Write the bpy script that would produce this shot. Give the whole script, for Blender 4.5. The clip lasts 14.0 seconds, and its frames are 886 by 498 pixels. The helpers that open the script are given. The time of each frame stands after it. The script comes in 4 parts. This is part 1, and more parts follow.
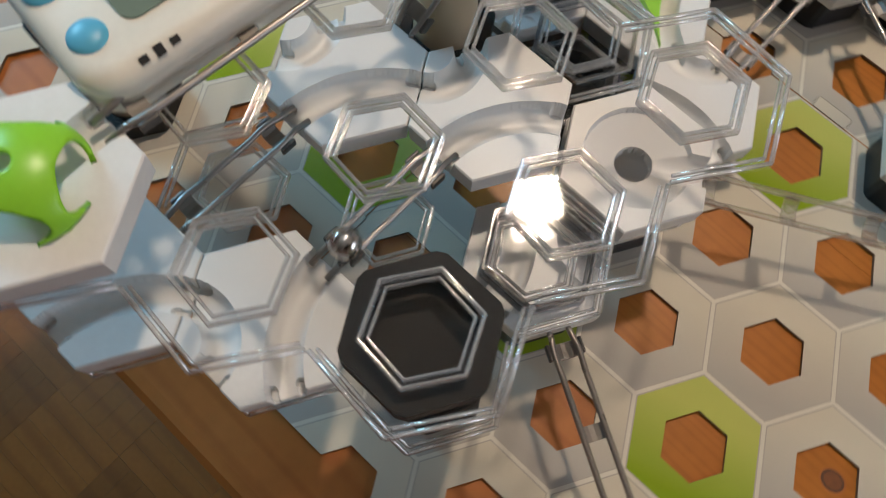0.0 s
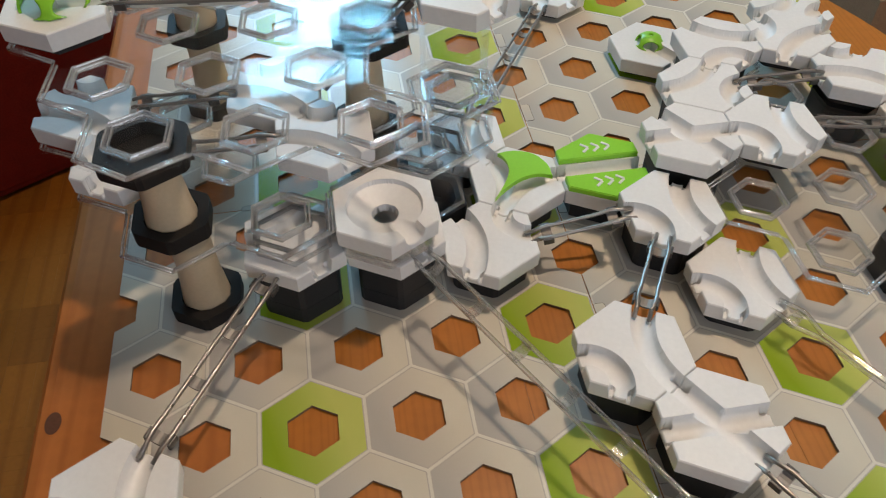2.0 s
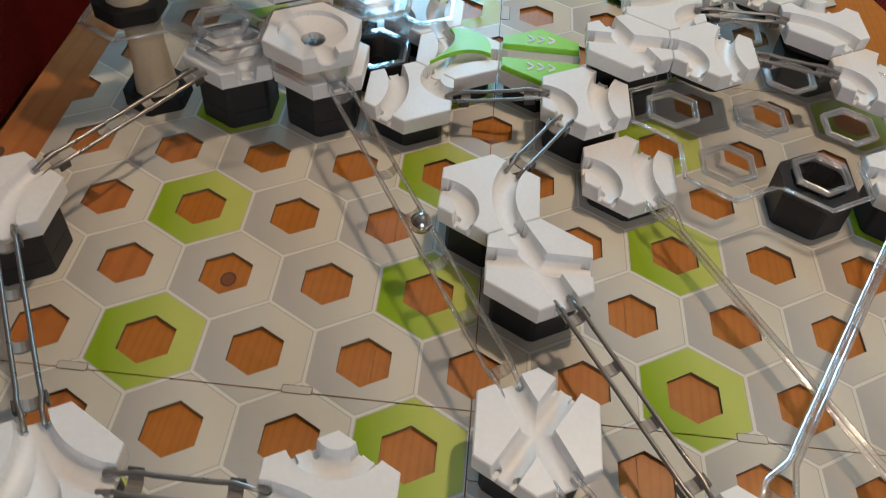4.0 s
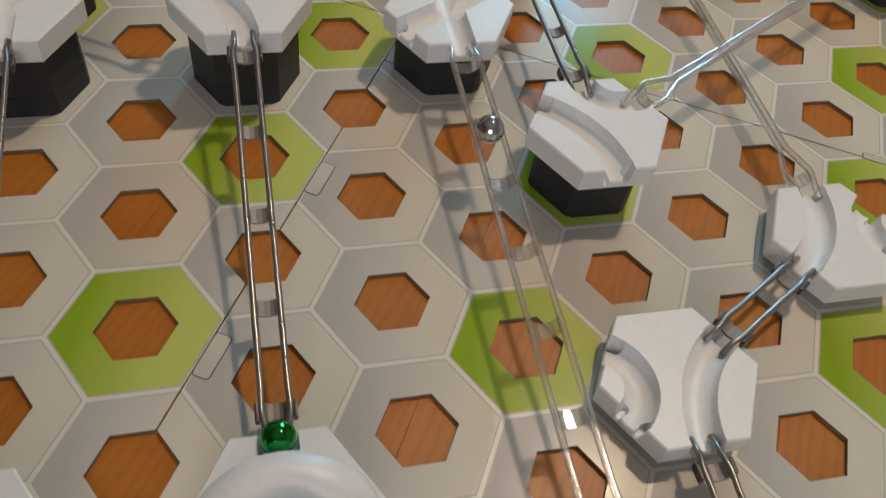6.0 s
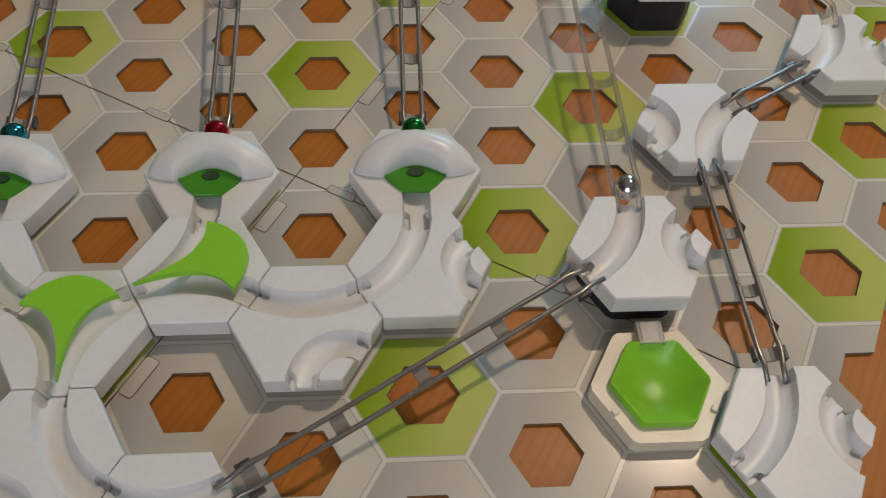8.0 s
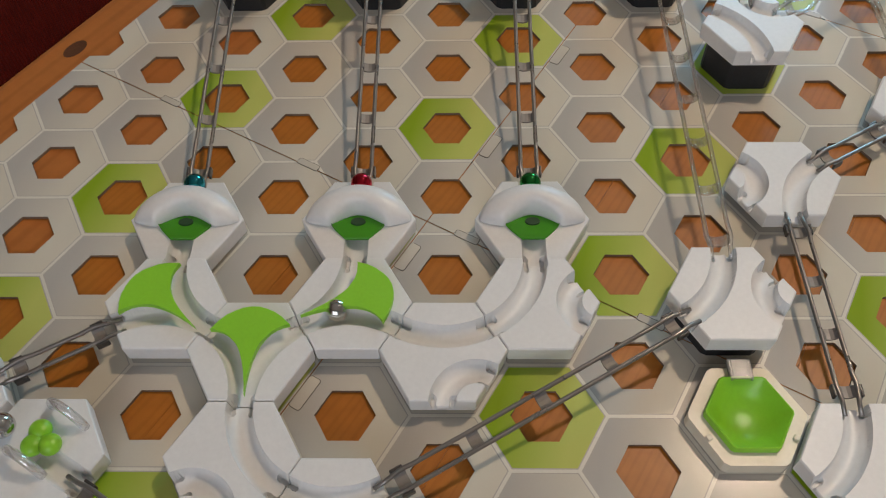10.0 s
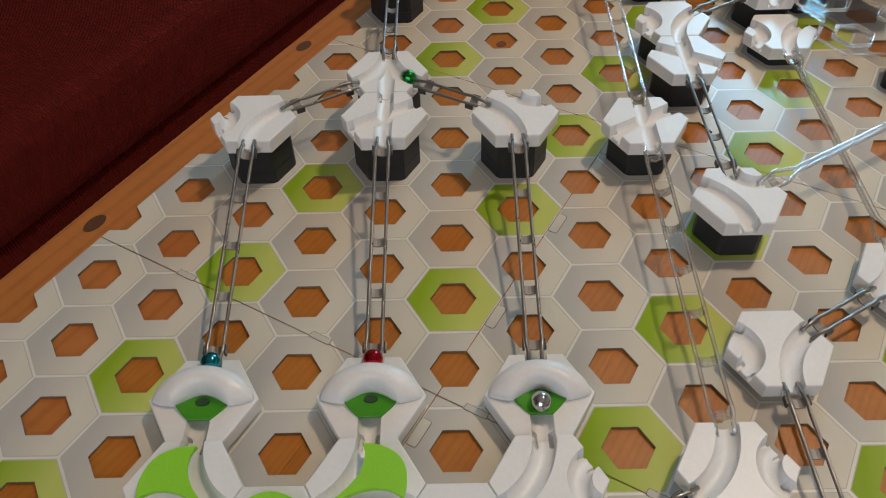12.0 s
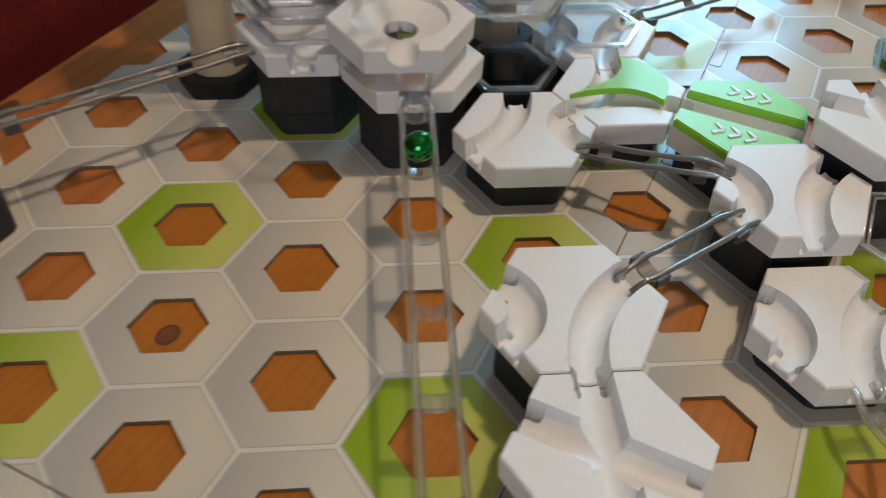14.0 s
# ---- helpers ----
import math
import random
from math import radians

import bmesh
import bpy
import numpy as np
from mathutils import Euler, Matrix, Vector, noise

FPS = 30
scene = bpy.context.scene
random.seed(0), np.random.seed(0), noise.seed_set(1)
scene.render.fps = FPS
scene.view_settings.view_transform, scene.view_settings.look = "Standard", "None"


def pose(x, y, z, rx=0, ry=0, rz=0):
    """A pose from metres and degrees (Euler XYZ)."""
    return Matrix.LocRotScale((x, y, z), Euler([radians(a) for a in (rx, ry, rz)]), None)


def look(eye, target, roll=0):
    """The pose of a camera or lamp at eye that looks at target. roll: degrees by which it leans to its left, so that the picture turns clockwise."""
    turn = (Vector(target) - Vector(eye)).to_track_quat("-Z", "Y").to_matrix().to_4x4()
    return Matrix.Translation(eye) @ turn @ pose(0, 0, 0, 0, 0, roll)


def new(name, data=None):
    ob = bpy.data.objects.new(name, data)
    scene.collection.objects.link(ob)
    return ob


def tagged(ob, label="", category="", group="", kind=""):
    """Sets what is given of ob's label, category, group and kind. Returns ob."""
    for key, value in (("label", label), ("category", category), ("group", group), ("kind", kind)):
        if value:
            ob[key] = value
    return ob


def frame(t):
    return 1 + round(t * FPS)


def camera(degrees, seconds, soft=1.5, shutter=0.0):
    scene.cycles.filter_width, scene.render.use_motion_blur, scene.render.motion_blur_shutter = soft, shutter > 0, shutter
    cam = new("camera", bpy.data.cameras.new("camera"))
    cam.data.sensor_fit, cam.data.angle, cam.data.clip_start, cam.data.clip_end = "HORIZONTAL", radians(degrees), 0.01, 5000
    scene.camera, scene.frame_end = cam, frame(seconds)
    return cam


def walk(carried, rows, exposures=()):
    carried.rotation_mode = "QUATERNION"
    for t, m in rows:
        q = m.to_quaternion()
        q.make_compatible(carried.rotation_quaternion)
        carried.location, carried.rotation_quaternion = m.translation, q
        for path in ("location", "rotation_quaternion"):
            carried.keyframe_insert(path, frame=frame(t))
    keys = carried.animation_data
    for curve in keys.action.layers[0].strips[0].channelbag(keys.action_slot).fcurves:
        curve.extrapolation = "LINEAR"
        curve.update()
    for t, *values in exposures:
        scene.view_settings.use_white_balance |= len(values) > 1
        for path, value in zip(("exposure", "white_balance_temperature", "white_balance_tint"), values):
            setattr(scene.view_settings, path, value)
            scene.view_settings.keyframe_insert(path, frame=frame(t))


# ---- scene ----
cam = camera(57.0, 14.0, soft=1.0, shutter=0.25)
PATH = [
    (0, -0.0069, 0.5449, 0.3610, 18.33, -1.69, -76.60),
    (0.2, -0.0202, 0.5062, 0.3548, 22.20, -0.40, -66.14),
    (0.5, -0.0337, 0.4297, 0.3676, 32.55, 2.01, -55.99),
    (1, -0.0257, 0.3589, 0.3445, 37.88, 3.55, -50.17),
    (1.5, -0.0442, 0.2718, 0.3910, 41.98, 1.52, -40.83),
    (2, -0.0380, 0.2136, 0.3920, 42.63, 0.21, -39.24),
    (4.5, 0.0224, 0.0201, 0.3298, 42.04, -4.03, -22.42),
    (5, 0.0244, -0.0236, 0.2902, 42.22, -6.08, -21.08),
    (5.5, 0.0360, -0.0709, 0.2845, 39.92, -7.60, -14.95),
    (6, 0.0537, -0.1263, 0.2790, 37.92, -6.20, -11.42),
    (6.5, 0.0649, -0.1691, 0.2860, 36.96, -5.07, -9.94),
    (7, 0.0652, -0.2237, 0.2999, 36.57, -3.04, -8.31),
    (7.5, 0.0531, -0.2799, 0.3131, 35.77, -2.43, -5.41),
    (10, 0.0102, -0.3200, 0.3874, 35.86, 1.18, 0.75),
    (10.5, 0.0015, -0.3089, 0.4169, 39.74, 1.63, 0.15),
    (11, 0.0032, -0.3155, 0.4252, 42.83, 1.68, -0.15),
    (11.5, 0.0014, -0.3123, 0.4229, 43.62, 1.42, -0.38),
    (12, 0.0006, -0.3013, 0.4272, 43.54, 1.33, -0.36),
    (12.5, 0.0122, -0.2310, 0.4387, 44.43, 1.23, 0.44),
    (13, 0.0259, -0.0736, 0.4065, 46.09, -0.32, 0.05),
    (13.5, 0.0692, 0.0786, 0.3188, 46.75, -1.96, -2.55),
    (14, 0.1377, 0.1642, 0.2476, 45.39, -1.32, -3.93),
]
walk(cam, [(t, pose(x, y, z, rx, ry, rz)) for t, x, y, z, rx, ry, rz in PATH],
     exposures=[(0.0, 0.08), (0.5, 0.2), (1.0, 0.18), (2.0, 0.1), (4.5, -0.05), (7.5, -0.19), (10.0, -0.10), (12.0, -0.03), (13.0, 0.0), (14.0, -0.08)])

# ---- world and light ----
PITCH = 0.058                     # distance between neighbouring hexagon centres, metres
H = math.sqrt(3) / 2
TABLE_Z, FLOOR_Z, CEIL_Z = -0.0023, -0.745, 1.98

world = bpy.data.worlds.new("sky")
scene.world = world
world.use_nodes = True
_n = world.node_tree.nodes
_sky = _n.new("ShaderNodeTexSky")
_sky.sky_type, _sky.sun_disc = "NISHITA", False
_sky.sun_elevation, _sky.sun_rotation = radians(35), radians(25)
world.node_tree.links.new(_sky.outputs[0], _n["Background"].inputs[0])
_n["Background"].inputs[1].default_value = 0.12


def area_lamp(name, eye, target, sx, sy, watts, colour):
    data = bpy.data.lights.new(name, "AREA")
    data.shape, data.size, data.size_y, data.energy, data.color = "RECTANGLE", sx, sy, watts, colour
    ob = new(name, data)
    ob.matrix_world = look(eye, target)
    return ob


# daylight through the window, beyond the far side of the table, and the warm ceiling lamp
WIN = Vector((0.97, 2.04, 0.92))
area_lamp("window_light", WIN, (0.15, 0.25, 0), 0.42, 0.74, 18.5, (0.28, 0.69, 1.0))
area_lamp("south_window_light", (-0.35, -1.86, 0.95), (0.1, 0.2, 0), 1.1, 1.2, 13.2, (0.95, 0.94, 1.0))
area_lamp("ceiling_lamp_light", (0.68, 0.45, 1.50), (0.30, 0.30, 0), 0.09, 0.09, 10.8, (1.0, 0.775, 0.585))


# ---- materials ----
def mat(name, colour, rough=0.4, metal=0.0, vary=0.06, scale=60.0, bump=0.0, bump_scale=300.0, trans=0.0, coat=0.0):
    """A surface with slow stains, fine grain and a little relief."""
    m = bpy.data.materials.new(name)
    m.use_nodes = True
    nt = m.node_tree
    b = nt.nodes["Principled BSDF"]
    b.inputs["Roughness"].default_value, b.inputs["Metallic"].default_value = rough, metal
    b.inputs["Transmission Weight"].default_value, b.inputs["Coat Weight"].default_value = trans, coat
    tc = nt.nodes.new("ShaderNodeTexCoord")
    n1, n2 = nt.nodes.new("ShaderNodeTexNoise"), nt.nodes.new("ShaderNodeTexNoise")
    n1.inputs["Scale"].default_value, n2.inputs["Scale"].default_value = scale, scale * 9
    n1.inputs["Detail"].default_value = 4
    mix = nt.nodes.new("ShaderNodeMath")
    mix.operation = "ADD"
    ramp = nt.nodes.new("ShaderNodeMapRange")
    ramp.inputs["From Min"].default_value, ramp.inputs["From Max"].default_value = 0.6, 1.4
    ramp.inputs["To Min"].default_value, ramp.inputs["To Max"].default_value = 1 - vary, 1 + vary
    mul = nt.nodes.new("ShaderNodeVectorMath")
    mul.operation = "SCALE"
    mul.inputs[0].default_value = colour
    for n in (n1, n2):
        nt.links.new(tc.outputs["Object"], n.inputs["Vector"])
    nt.links.new(n1.outputs[0], mix.inputs[0])
    nt.links.new(n2.outputs[0], mix.inputs[1])
    nt.links.new(mix.outputs[0], ramp.inputs["Value"])
    nt.links.new(ramp.outputs[0], mul.inputs["Scale"])
    nt.links.new(mul.outputs[0], b.inputs["Base Color"])
    rr = nt.nodes.new("ShaderNodeMapRange")
    rr.inputs["To Min"].default_value, rr.inputs["To Max"].default_value = rough * 0.8, min(1, rough * 1.25)
    nt.links.new(n1.outputs[0], rr.inputs["Value"])
    nt.links.new(rr.outputs[0], b.inputs["Roughness"])
    if bump:
        n3, bp = nt.nodes.new("ShaderNodeTexNoise"), nt.nodes.new("ShaderNodeBump")
        n3.inputs["Scale"].default_value = bump_scale
        bp.inputs["Strength"].default_value, bp.inputs["Distance"].default_value = bump, 0.0006
        nt.links.new(tc.outputs["Object"], n3.inputs["Vector"])
        nt.links.new(n3.outputs[0], bp.inputs["Height"])
        nt.links.new(bp.outputs[0], b.inputs["Normal"])
    return m


def print_mat(name, dark, light, rough):
    """Printed cardboard: the ink fades across the hexagon from one corner to the other."""
    m = mat(name, light, rough, vary=0.012, scale=90)
    nt = m.node_tree
    b = nt.nodes["Principled BSDF"]
    mul = [n for n in nt.nodes if n.type == "VECT_MATH"][0]
    tc = [n for n in nt.nodes if n.type == "TEX_COORD"][0]
    sep = nt.nodes.new("ShaderNodeSeparateXYZ")
    nt.links.new(tc.outputs["Object"], sep.inputs[0])
    add = nt.nodes.new("ShaderNodeMath")
    add.operation = "MULTIPLY_ADD"
    add.inputs[1].default_value = -0.25
    nt.links.new(sep.outputs["Y"], add.inputs[0])
    nt.links.new(sep.outputs["X"], add.inputs[2])
    ramp = nt.nodes.new("ShaderNodeValToRGB")
    mr = nt.nodes.new("ShaderNodeMapRange")
    mr.inputs["From Min"].default_value, mr.inputs["From Max"].default_value = -0.5 * PITCH, 0.5 * PITCH
    nt.links.new(add.outputs[0], mr.inputs["Value"])
    nt.links.new(mr.outputs[0], ramp.inputs[0])
    e = ramp.color_ramp.elements
    e[0].position, e[0].color = 0.10, (*dark, 1)
    e[1].position, e[1].color = 0.78, (*light, 1)
    nt.links.new(ramp.outputs[0], mul.inputs[0])
    b.inputs["Specular IOR Level"].default_value = 0.17
    rr = nt.links
    for link in [k for k in rr if k.to_socket == b.inputs["Roughness"]]:
        rr.remove(link)
    return m


def clear_mat(name, tint, least, most, rough=0.03):
    """Thin clear plastic: lets the view through and gleams towards grazing angles."""
    m = bpy.data.materials.new(name)
    m.use_nodes = True
    nt = m.node_tree
    nt.nodes.clear()
    out, mix = nt.nodes.new("ShaderNodeOutputMaterial"), nt.nodes.new("ShaderNodeMixShader")
    tr, gl, lw = nt.nodes.new("ShaderNodeBsdfTransparent"), nt.nodes.new("ShaderNodeBsdfGlossy"), nt.nodes.new("ShaderNodeLayerWeight")
    tr.inputs[0].default_value = (*tint, 1)
    gl.inputs["Roughness"].default_value = rough
    bp, nz, tc = nt.nodes.new("ShaderNodeBump"), nt.nodes.new("ShaderNodeTexNoise"), nt.nodes.new("ShaderNodeTexCoord")
    nz.inputs["Scale"].default_value, bp.inputs["Strength"].default_value, bp.inputs["Distance"].default_value = 40, 0.02, 0.0005
    pw, mr = nt.nodes.new("ShaderNodeMath"), nt.nodes.new("ShaderNodeMapRange")
    pw.operation, pw.inputs[1].default_value = "POWER", 3.0
    mr.inputs["To Min"].default_value, mr.inputs["To Max"].default_value = least, most
    lw.inputs["Blend"].default_value = 0.5
    nt.links.new(lw.outputs["Facing"], pw.inputs[0])
    nt.links.new(pw.outputs[0], mr.inputs["Value"])
    nt.links.new(tc.outputs["Object"], nz.inputs["Vector"])
    nt.links.new(nz.outputs[0], bp.inputs["Height"])
    nt.links.new(bp.outputs[0], gl.inputs["Normal"])
    nt.links.new(mr.outputs[0], mix.inputs[0])
    nt.links.new(tr.outputs[0], mix.inputs[1])
    nt.links.new(gl.outputs[0], mix.inputs[2])
    nt.links.new(mix.outputs[0], out.inputs[0])
    return m


def glass_mat(name, tint, rough, milk=0.12, through_share=0.62, shine=0.22):
    """Solid clear plastic bars, which bend the light at their edges."""
    m = bpy.data.materials.new(name)
    m.use_nodes = True
    nt = m.node_tree
    nt.nodes.clear()
    out, gl = nt.nodes.new("ShaderNodeOutputMaterial"), nt.nodes.new("ShaderNodeBsdfGlass")
    gl.inputs["Color"].default_value = (*tint, 1)
    gl.inputs["Roughness"].default_value, gl.inputs["IOR"].default_value = rough, 1.46
    bp, nz, tc = nt.nodes.new("ShaderNodeBump"), nt.nodes.new("ShaderNodeTexNoise"), nt.nodes.new("ShaderNodeTexCoord")
    nz.inputs["Scale"].default_value, bp.inputs["Strength"].default_value, bp.inputs["Distance"].default_value = 150, 0.3, 0.0004
    nt.links.new(tc.outputs["Object"], nz.inputs["Vector"])
    nt.links.new(nz.outputs[0], bp.inputs["Height"])
    nt.links.new(bp.outputs[0], gl.inputs["Normal"])
    tr, df, m1, m2 = nt.nodes.new("ShaderNodeBsdfTransparent"), nt.nodes.new("ShaderNodeBsdfDiffuse"), nt.nodes.new("ShaderNodeMixShader"), nt.nodes.new("ShaderNodeMixShader")
    df.inputs[0].default_value = (0.9, 0.9, 0.9, 1)
    m1.inputs[0].default_value, m2.inputs[0].default_value = milk, through_share
    nt.links.new(gl.outputs[0], m1.inputs[1])
    nt.links.new(df.outputs[0], m1.inputs[2])
    nt.links.new(m1.outputs[0], m2.inputs[1])
    nt.links.new(tr.outputs[0], m2.inputs[2])
    gs, m3 = nt.nodes.new("ShaderNodeBsdfGlossy"), nt.nodes.new("ShaderNodeMixShader")
    gs.inputs["Roughness"].default_value, m3.inputs[0].default_value = 0.08, shine
    nt.links.new(m2.outputs[0], m3.inputs[1])
    nt.links.new(gs.outputs[0], m3.inputs[2])
    nt.links.new(m3.outputs[0], out.inputs[0])
    return m


def wood_mat(name, dark, light, rough, ring=26.0, along=(1.0, 0.07, 1.0), turn=0.0, bands=0.5):
    m = mat(name, light, rough, vary=0.1, scale=14)
    nt = m.node_tree
    mul = [n for n in nt.nodes if n.type == "VECT_MATH"][0]
    tc = [n for n in nt.nodes if n.type == "TEX_COORD"][0]
    mp = nt.nodes.new("ShaderNodeMapping")
    mp.inputs["Scale"].default_value = along
    mp.inputs["Rotation"].default_value = (0, 0, turn)
    wv = nt.nodes.new("ShaderNodeTexWave")
    wv.inputs["Scale"].default_value, wv.inputs["Distortion"].default_value = ring, 7
    wv.inputs["Detail"].default_value, wv.inputs["Detail Scale"].default_value = 3, 1.2
    nt.links.new(tc.outputs["Object"], mp.inputs[0])
    nt.links.new(mp.outputs[0], wv.inputs["Vector"])
    ramp = nt.nodes.new("ShaderNodeValToRGB")
    e = ramp.color_ramp.elements
    e[0].position, e[0].color = 0.0, (*dark, 1)
    e[1].position, e[1].color = bands, (*light, 1)
    nt.links.new(wv.outputs[0], ramp.inputs[0])
    nt.links.new(ramp.outputs[0], mul.inputs[0])
    return m


M_WHITE = mat("white_plastic", (0.77, 0.765, 0.75), 0.36, vary=0.04, scale=40, bump=0.05)
M_CREAM = mat("cream_plastic", (0.76, 0.70, 0.56), 0.35, vary=0.03, scale=40)
M_STONE = mat("dark_grey_plastic", (0.026, 0.026, 0.027), 0.45, vary=0.12, bump=0.1)
M_GREEN = mat("green_plastic", (0.27, 0.63, 0.035), 0.33, vary=0.04)
M_GREEN_CLEAR = mat("green_clear_plastic", (0.075, 0.36, 0.02), 0.22, vary=0.05, trans=0.2)
M_MAGNET = mat("dark_magnet", (0.012, 0.05, 0.012), 0.6, vary=0.1)
M_STEEL = mat("grey_rail_plastic", (0.30, 0.28, 0.26), 0.28, metal=0.75, vary=0.08)
M_CLIP = mat("dark_rail_clip", (0.10, 0.093, 0.088), 0.35, metal=0.6, vary=0.1)
M_PLATE = mat("grey_cross_plate", (0.27, 0.25, 0.23), 0.5, metal=0.35, vary=0.08)
M_SILVER = mat("polished_steel", (0.60, 0.59, 0.58), 0.06, metal=1.0, vary=0.02)
M_BALL_GREEN = mat("green_chrome", (0.03, 0.30, 0.06), 0.07, metal=1.0, vary=0.02)
M_BALL_RED = mat("red_chrome", (0.55, 0.02, 0.04), 0.07, metal=1.0, vary=0.02)
M_BALL_TEAL = mat("teal_chrome", (0.03, 0.30, 0.36), 0.07, metal=1.0, vary=0.02)
M_PILLAR = mat("beige_tube_plastic", (0.57, 0.46, 0.31), 0.38, vary=0.06)
M_COLLAR = mat("black_brown_plastic", (0.014, 0.012, 0.011), 0.6, vary=0.04, scale=30)
for _m in (M_STONE, M_COLLAR, M_GREEN_CLEAR):
    _m.node_tree.nodes["Principled BSDF"].inputs["Specular IOR Level"].default_value = 0.25
M_CLEAR = clear_mat("clear_plate", (0.98, 0.985, 0.99), 0.014, 0.28)
M_CLEAR_RIM = glass_mat("clear_moulded_plastic", (0.98, 0.985, 0.99), 0.03, 0.42, 0.60, 0.28)
M_CLEAR_RAIL = glass_mat("clear_rail_plastic", (0.98, 0.98, 0.97), 0.04, 0.06, 0.62, 0.18)
M_GREY_PRINT = print_mat("grey_print", (0.45, 0.425, 0.385), (0.63, 0.585, 0.48), 0.19)
M_GREEN_PRINT = print_mat("green_print", (0.25, 0.37, 0.02), (0.50, 0.54, 0.14), 0.19)
M_LINE = mat("cream_print_line", (0.66, 0.63, 0.545), 0.30, vary=0.04)
M_LINE_DARK = mat("grey_print_line", (0.43, 0.40, 0.345), 0.30, vary=0.04)
M_CARD = mat("cut_cardboard", (0.20, 0.14, 0.09), 0.85, vary=0.15)
M_SEAM = mat("dark_seam", (0.06, 0.05, 0.04), 0.8)
M_PINE = wood_mat("pine_table", (0.392, 0.135, 0.017), (0.432, 0.150, 0.020), 0.38, ring=75, turn=radians(30))
M_PINE_EDGE = wood_mat("pine_edge", (0.39, 0.130, 0.029), (0.45, 0.155, 0.036), 0.40, ring=24, turn=radians(30))
M_KNOT = mat("pine_knot", (0.10, 0.035, 0.012), 0.5, vary=0.3)
for _m in (M_PINE, M_PINE_EDGE):
    _m.node_tree.nodes["Principled BSDF"].inputs["Specular IOR Level"].default_value = 0.34
M_HEART = mat("knot_heart", (0.17, 0.055, 0.012), 0.5, vary=0.3, scale=400)
M_PARQUET = wood_mat("parquet", (0.27, 0.088, 0.009), (0.33, 0.112, 0.013), 0.38, ring=9)
_p = M_PARQUET.node_tree
_oi, _hs = _p.nodes.new("ShaderNodeObjectInfo"), _p.nodes.new("ShaderNodeHueSaturation")
_mr = _p.nodes.new("ShaderNodeMapRange")
_mr.inputs["To Min"].default_value, _mr.inputs["To Max"].default_value = 0.82, 1.15
_p.links.new(_oi.outputs["Random"], _mr.inputs["Value"])
_p.links.new(_mr.outputs[0], _hs.inputs["Value"])
_p.links.new([n for n in _p.nodes if n.type == "VECT_MATH"][0].outputs[0], _hs.inputs["Color"])
_p.links.new(_hs.outputs[0], _p.nodes["Principled BSDF"].inputs["Base Color"])
M_SOFA = mat("red_corduroy", (0.14, 0.0115, 0.007), 0.9, vary=0.25, scale=30, bump=0.6, bump_scale=500)
_b = M_SOFA.node_tree
_wv, _bp = _b.nodes.new("ShaderNodeTexWave"), _b.nodes.new("ShaderNodeBump")
_wv.inputs["Scale"].default_value, _wv.inputs["Distortion"].default_value = 60, 0.6
_wv.bands_direction = "Y"
_bp.inputs["Strength"].default_value, _bp.inputs["Distance"].default_value = 0.7, 0.003
_b.links.new([n for n in _b.nodes if n.type == "TEX_COORD"][0].outputs["Object"], _wv.inputs["Vector"])
_b.links.new(_wv.outputs[0], _bp.inputs["Height"])
_b.links.new(_bp.outputs[0], _b.nodes["Principled BSDF"].inputs["Normal"])
M_SOFA.node_tree.nodes["Principled BSDF"].inputs["Specular IOR Level"].default_value = 0.1
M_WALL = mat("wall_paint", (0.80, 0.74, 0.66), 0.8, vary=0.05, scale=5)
# wall paint again, darkened: the west wall's shade is put into its colour
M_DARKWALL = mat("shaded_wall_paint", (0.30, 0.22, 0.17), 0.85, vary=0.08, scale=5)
M_LAMP = bpy.data.materials.new("lamp_glow")
M_LAMP.use_nodes = True
M_LAMP.node_tree.nodes["Principled BSDF"].inputs["Emission Color"].default_value = (1.0, 0.82, 0.58, 1)
M_LAMP.node_tree.nodes["Principled BSDF"].inputs["Emission Strength"].default_value = 12


# ---- building helpers ----
def at(c, y, z=0.0):
    """A point from lattice column, row and height, in units of the pitch."""
    return Vector((c * H * PITCH, y * PITCH, z * PITCH))


def part(name, bm, material, parent=None, label="", smooth=False):
    me = bpy.data.meshes.new(name)
    bm.normal_update()
    bm.to_mesh(me)
    bm.free()
    for m in (material if isinstance(material, (list, tuple)) else [material]):
        me.materials.append(m)
    if smooth:
        for p in me.polygons:
            p.use_smooth = True
    ob = new(name, me)
    if parent:
        ob.parent = parent
    return tagged(ob, label)


def share(name, me, parent=None, m=None):
    ob = new(name, me)
    if parent:
        ob.parent = parent
    if m is not None:
        ob.matrix_basis = m
    return ob


def thing(name, label, category, m=None, group="", kind=""):
    ob = new(name)
    ob.empty_display_size = 0.01
    if m is not None:
        ob.matrix_basis = m
    return tagged(ob, label, category, group, kind)


def add_prism(bm, ring, z0, z1, cap0=True, cap1=True):
    lo, hi = [bm.verts.new((x, y, z0)) for x, y in ring], [bm.verts.new((x, y, z1)) for x, y in ring]
    n = len(ring)
    for i in range(n):
        bm.faces.new((lo[i], lo[(i + 1) % n], hi[(i + 1) % n], hi[i]))
    if cap0:
        bm.faces.new(lo[::-1])
    if cap1:
        bm.faces.new(hi)


def hexring(r, turn=0.0):
    return [(r * math.cos(radians(60 * k + turn)), r * math.sin(radians(60 * k + turn))) for k in range(6)]


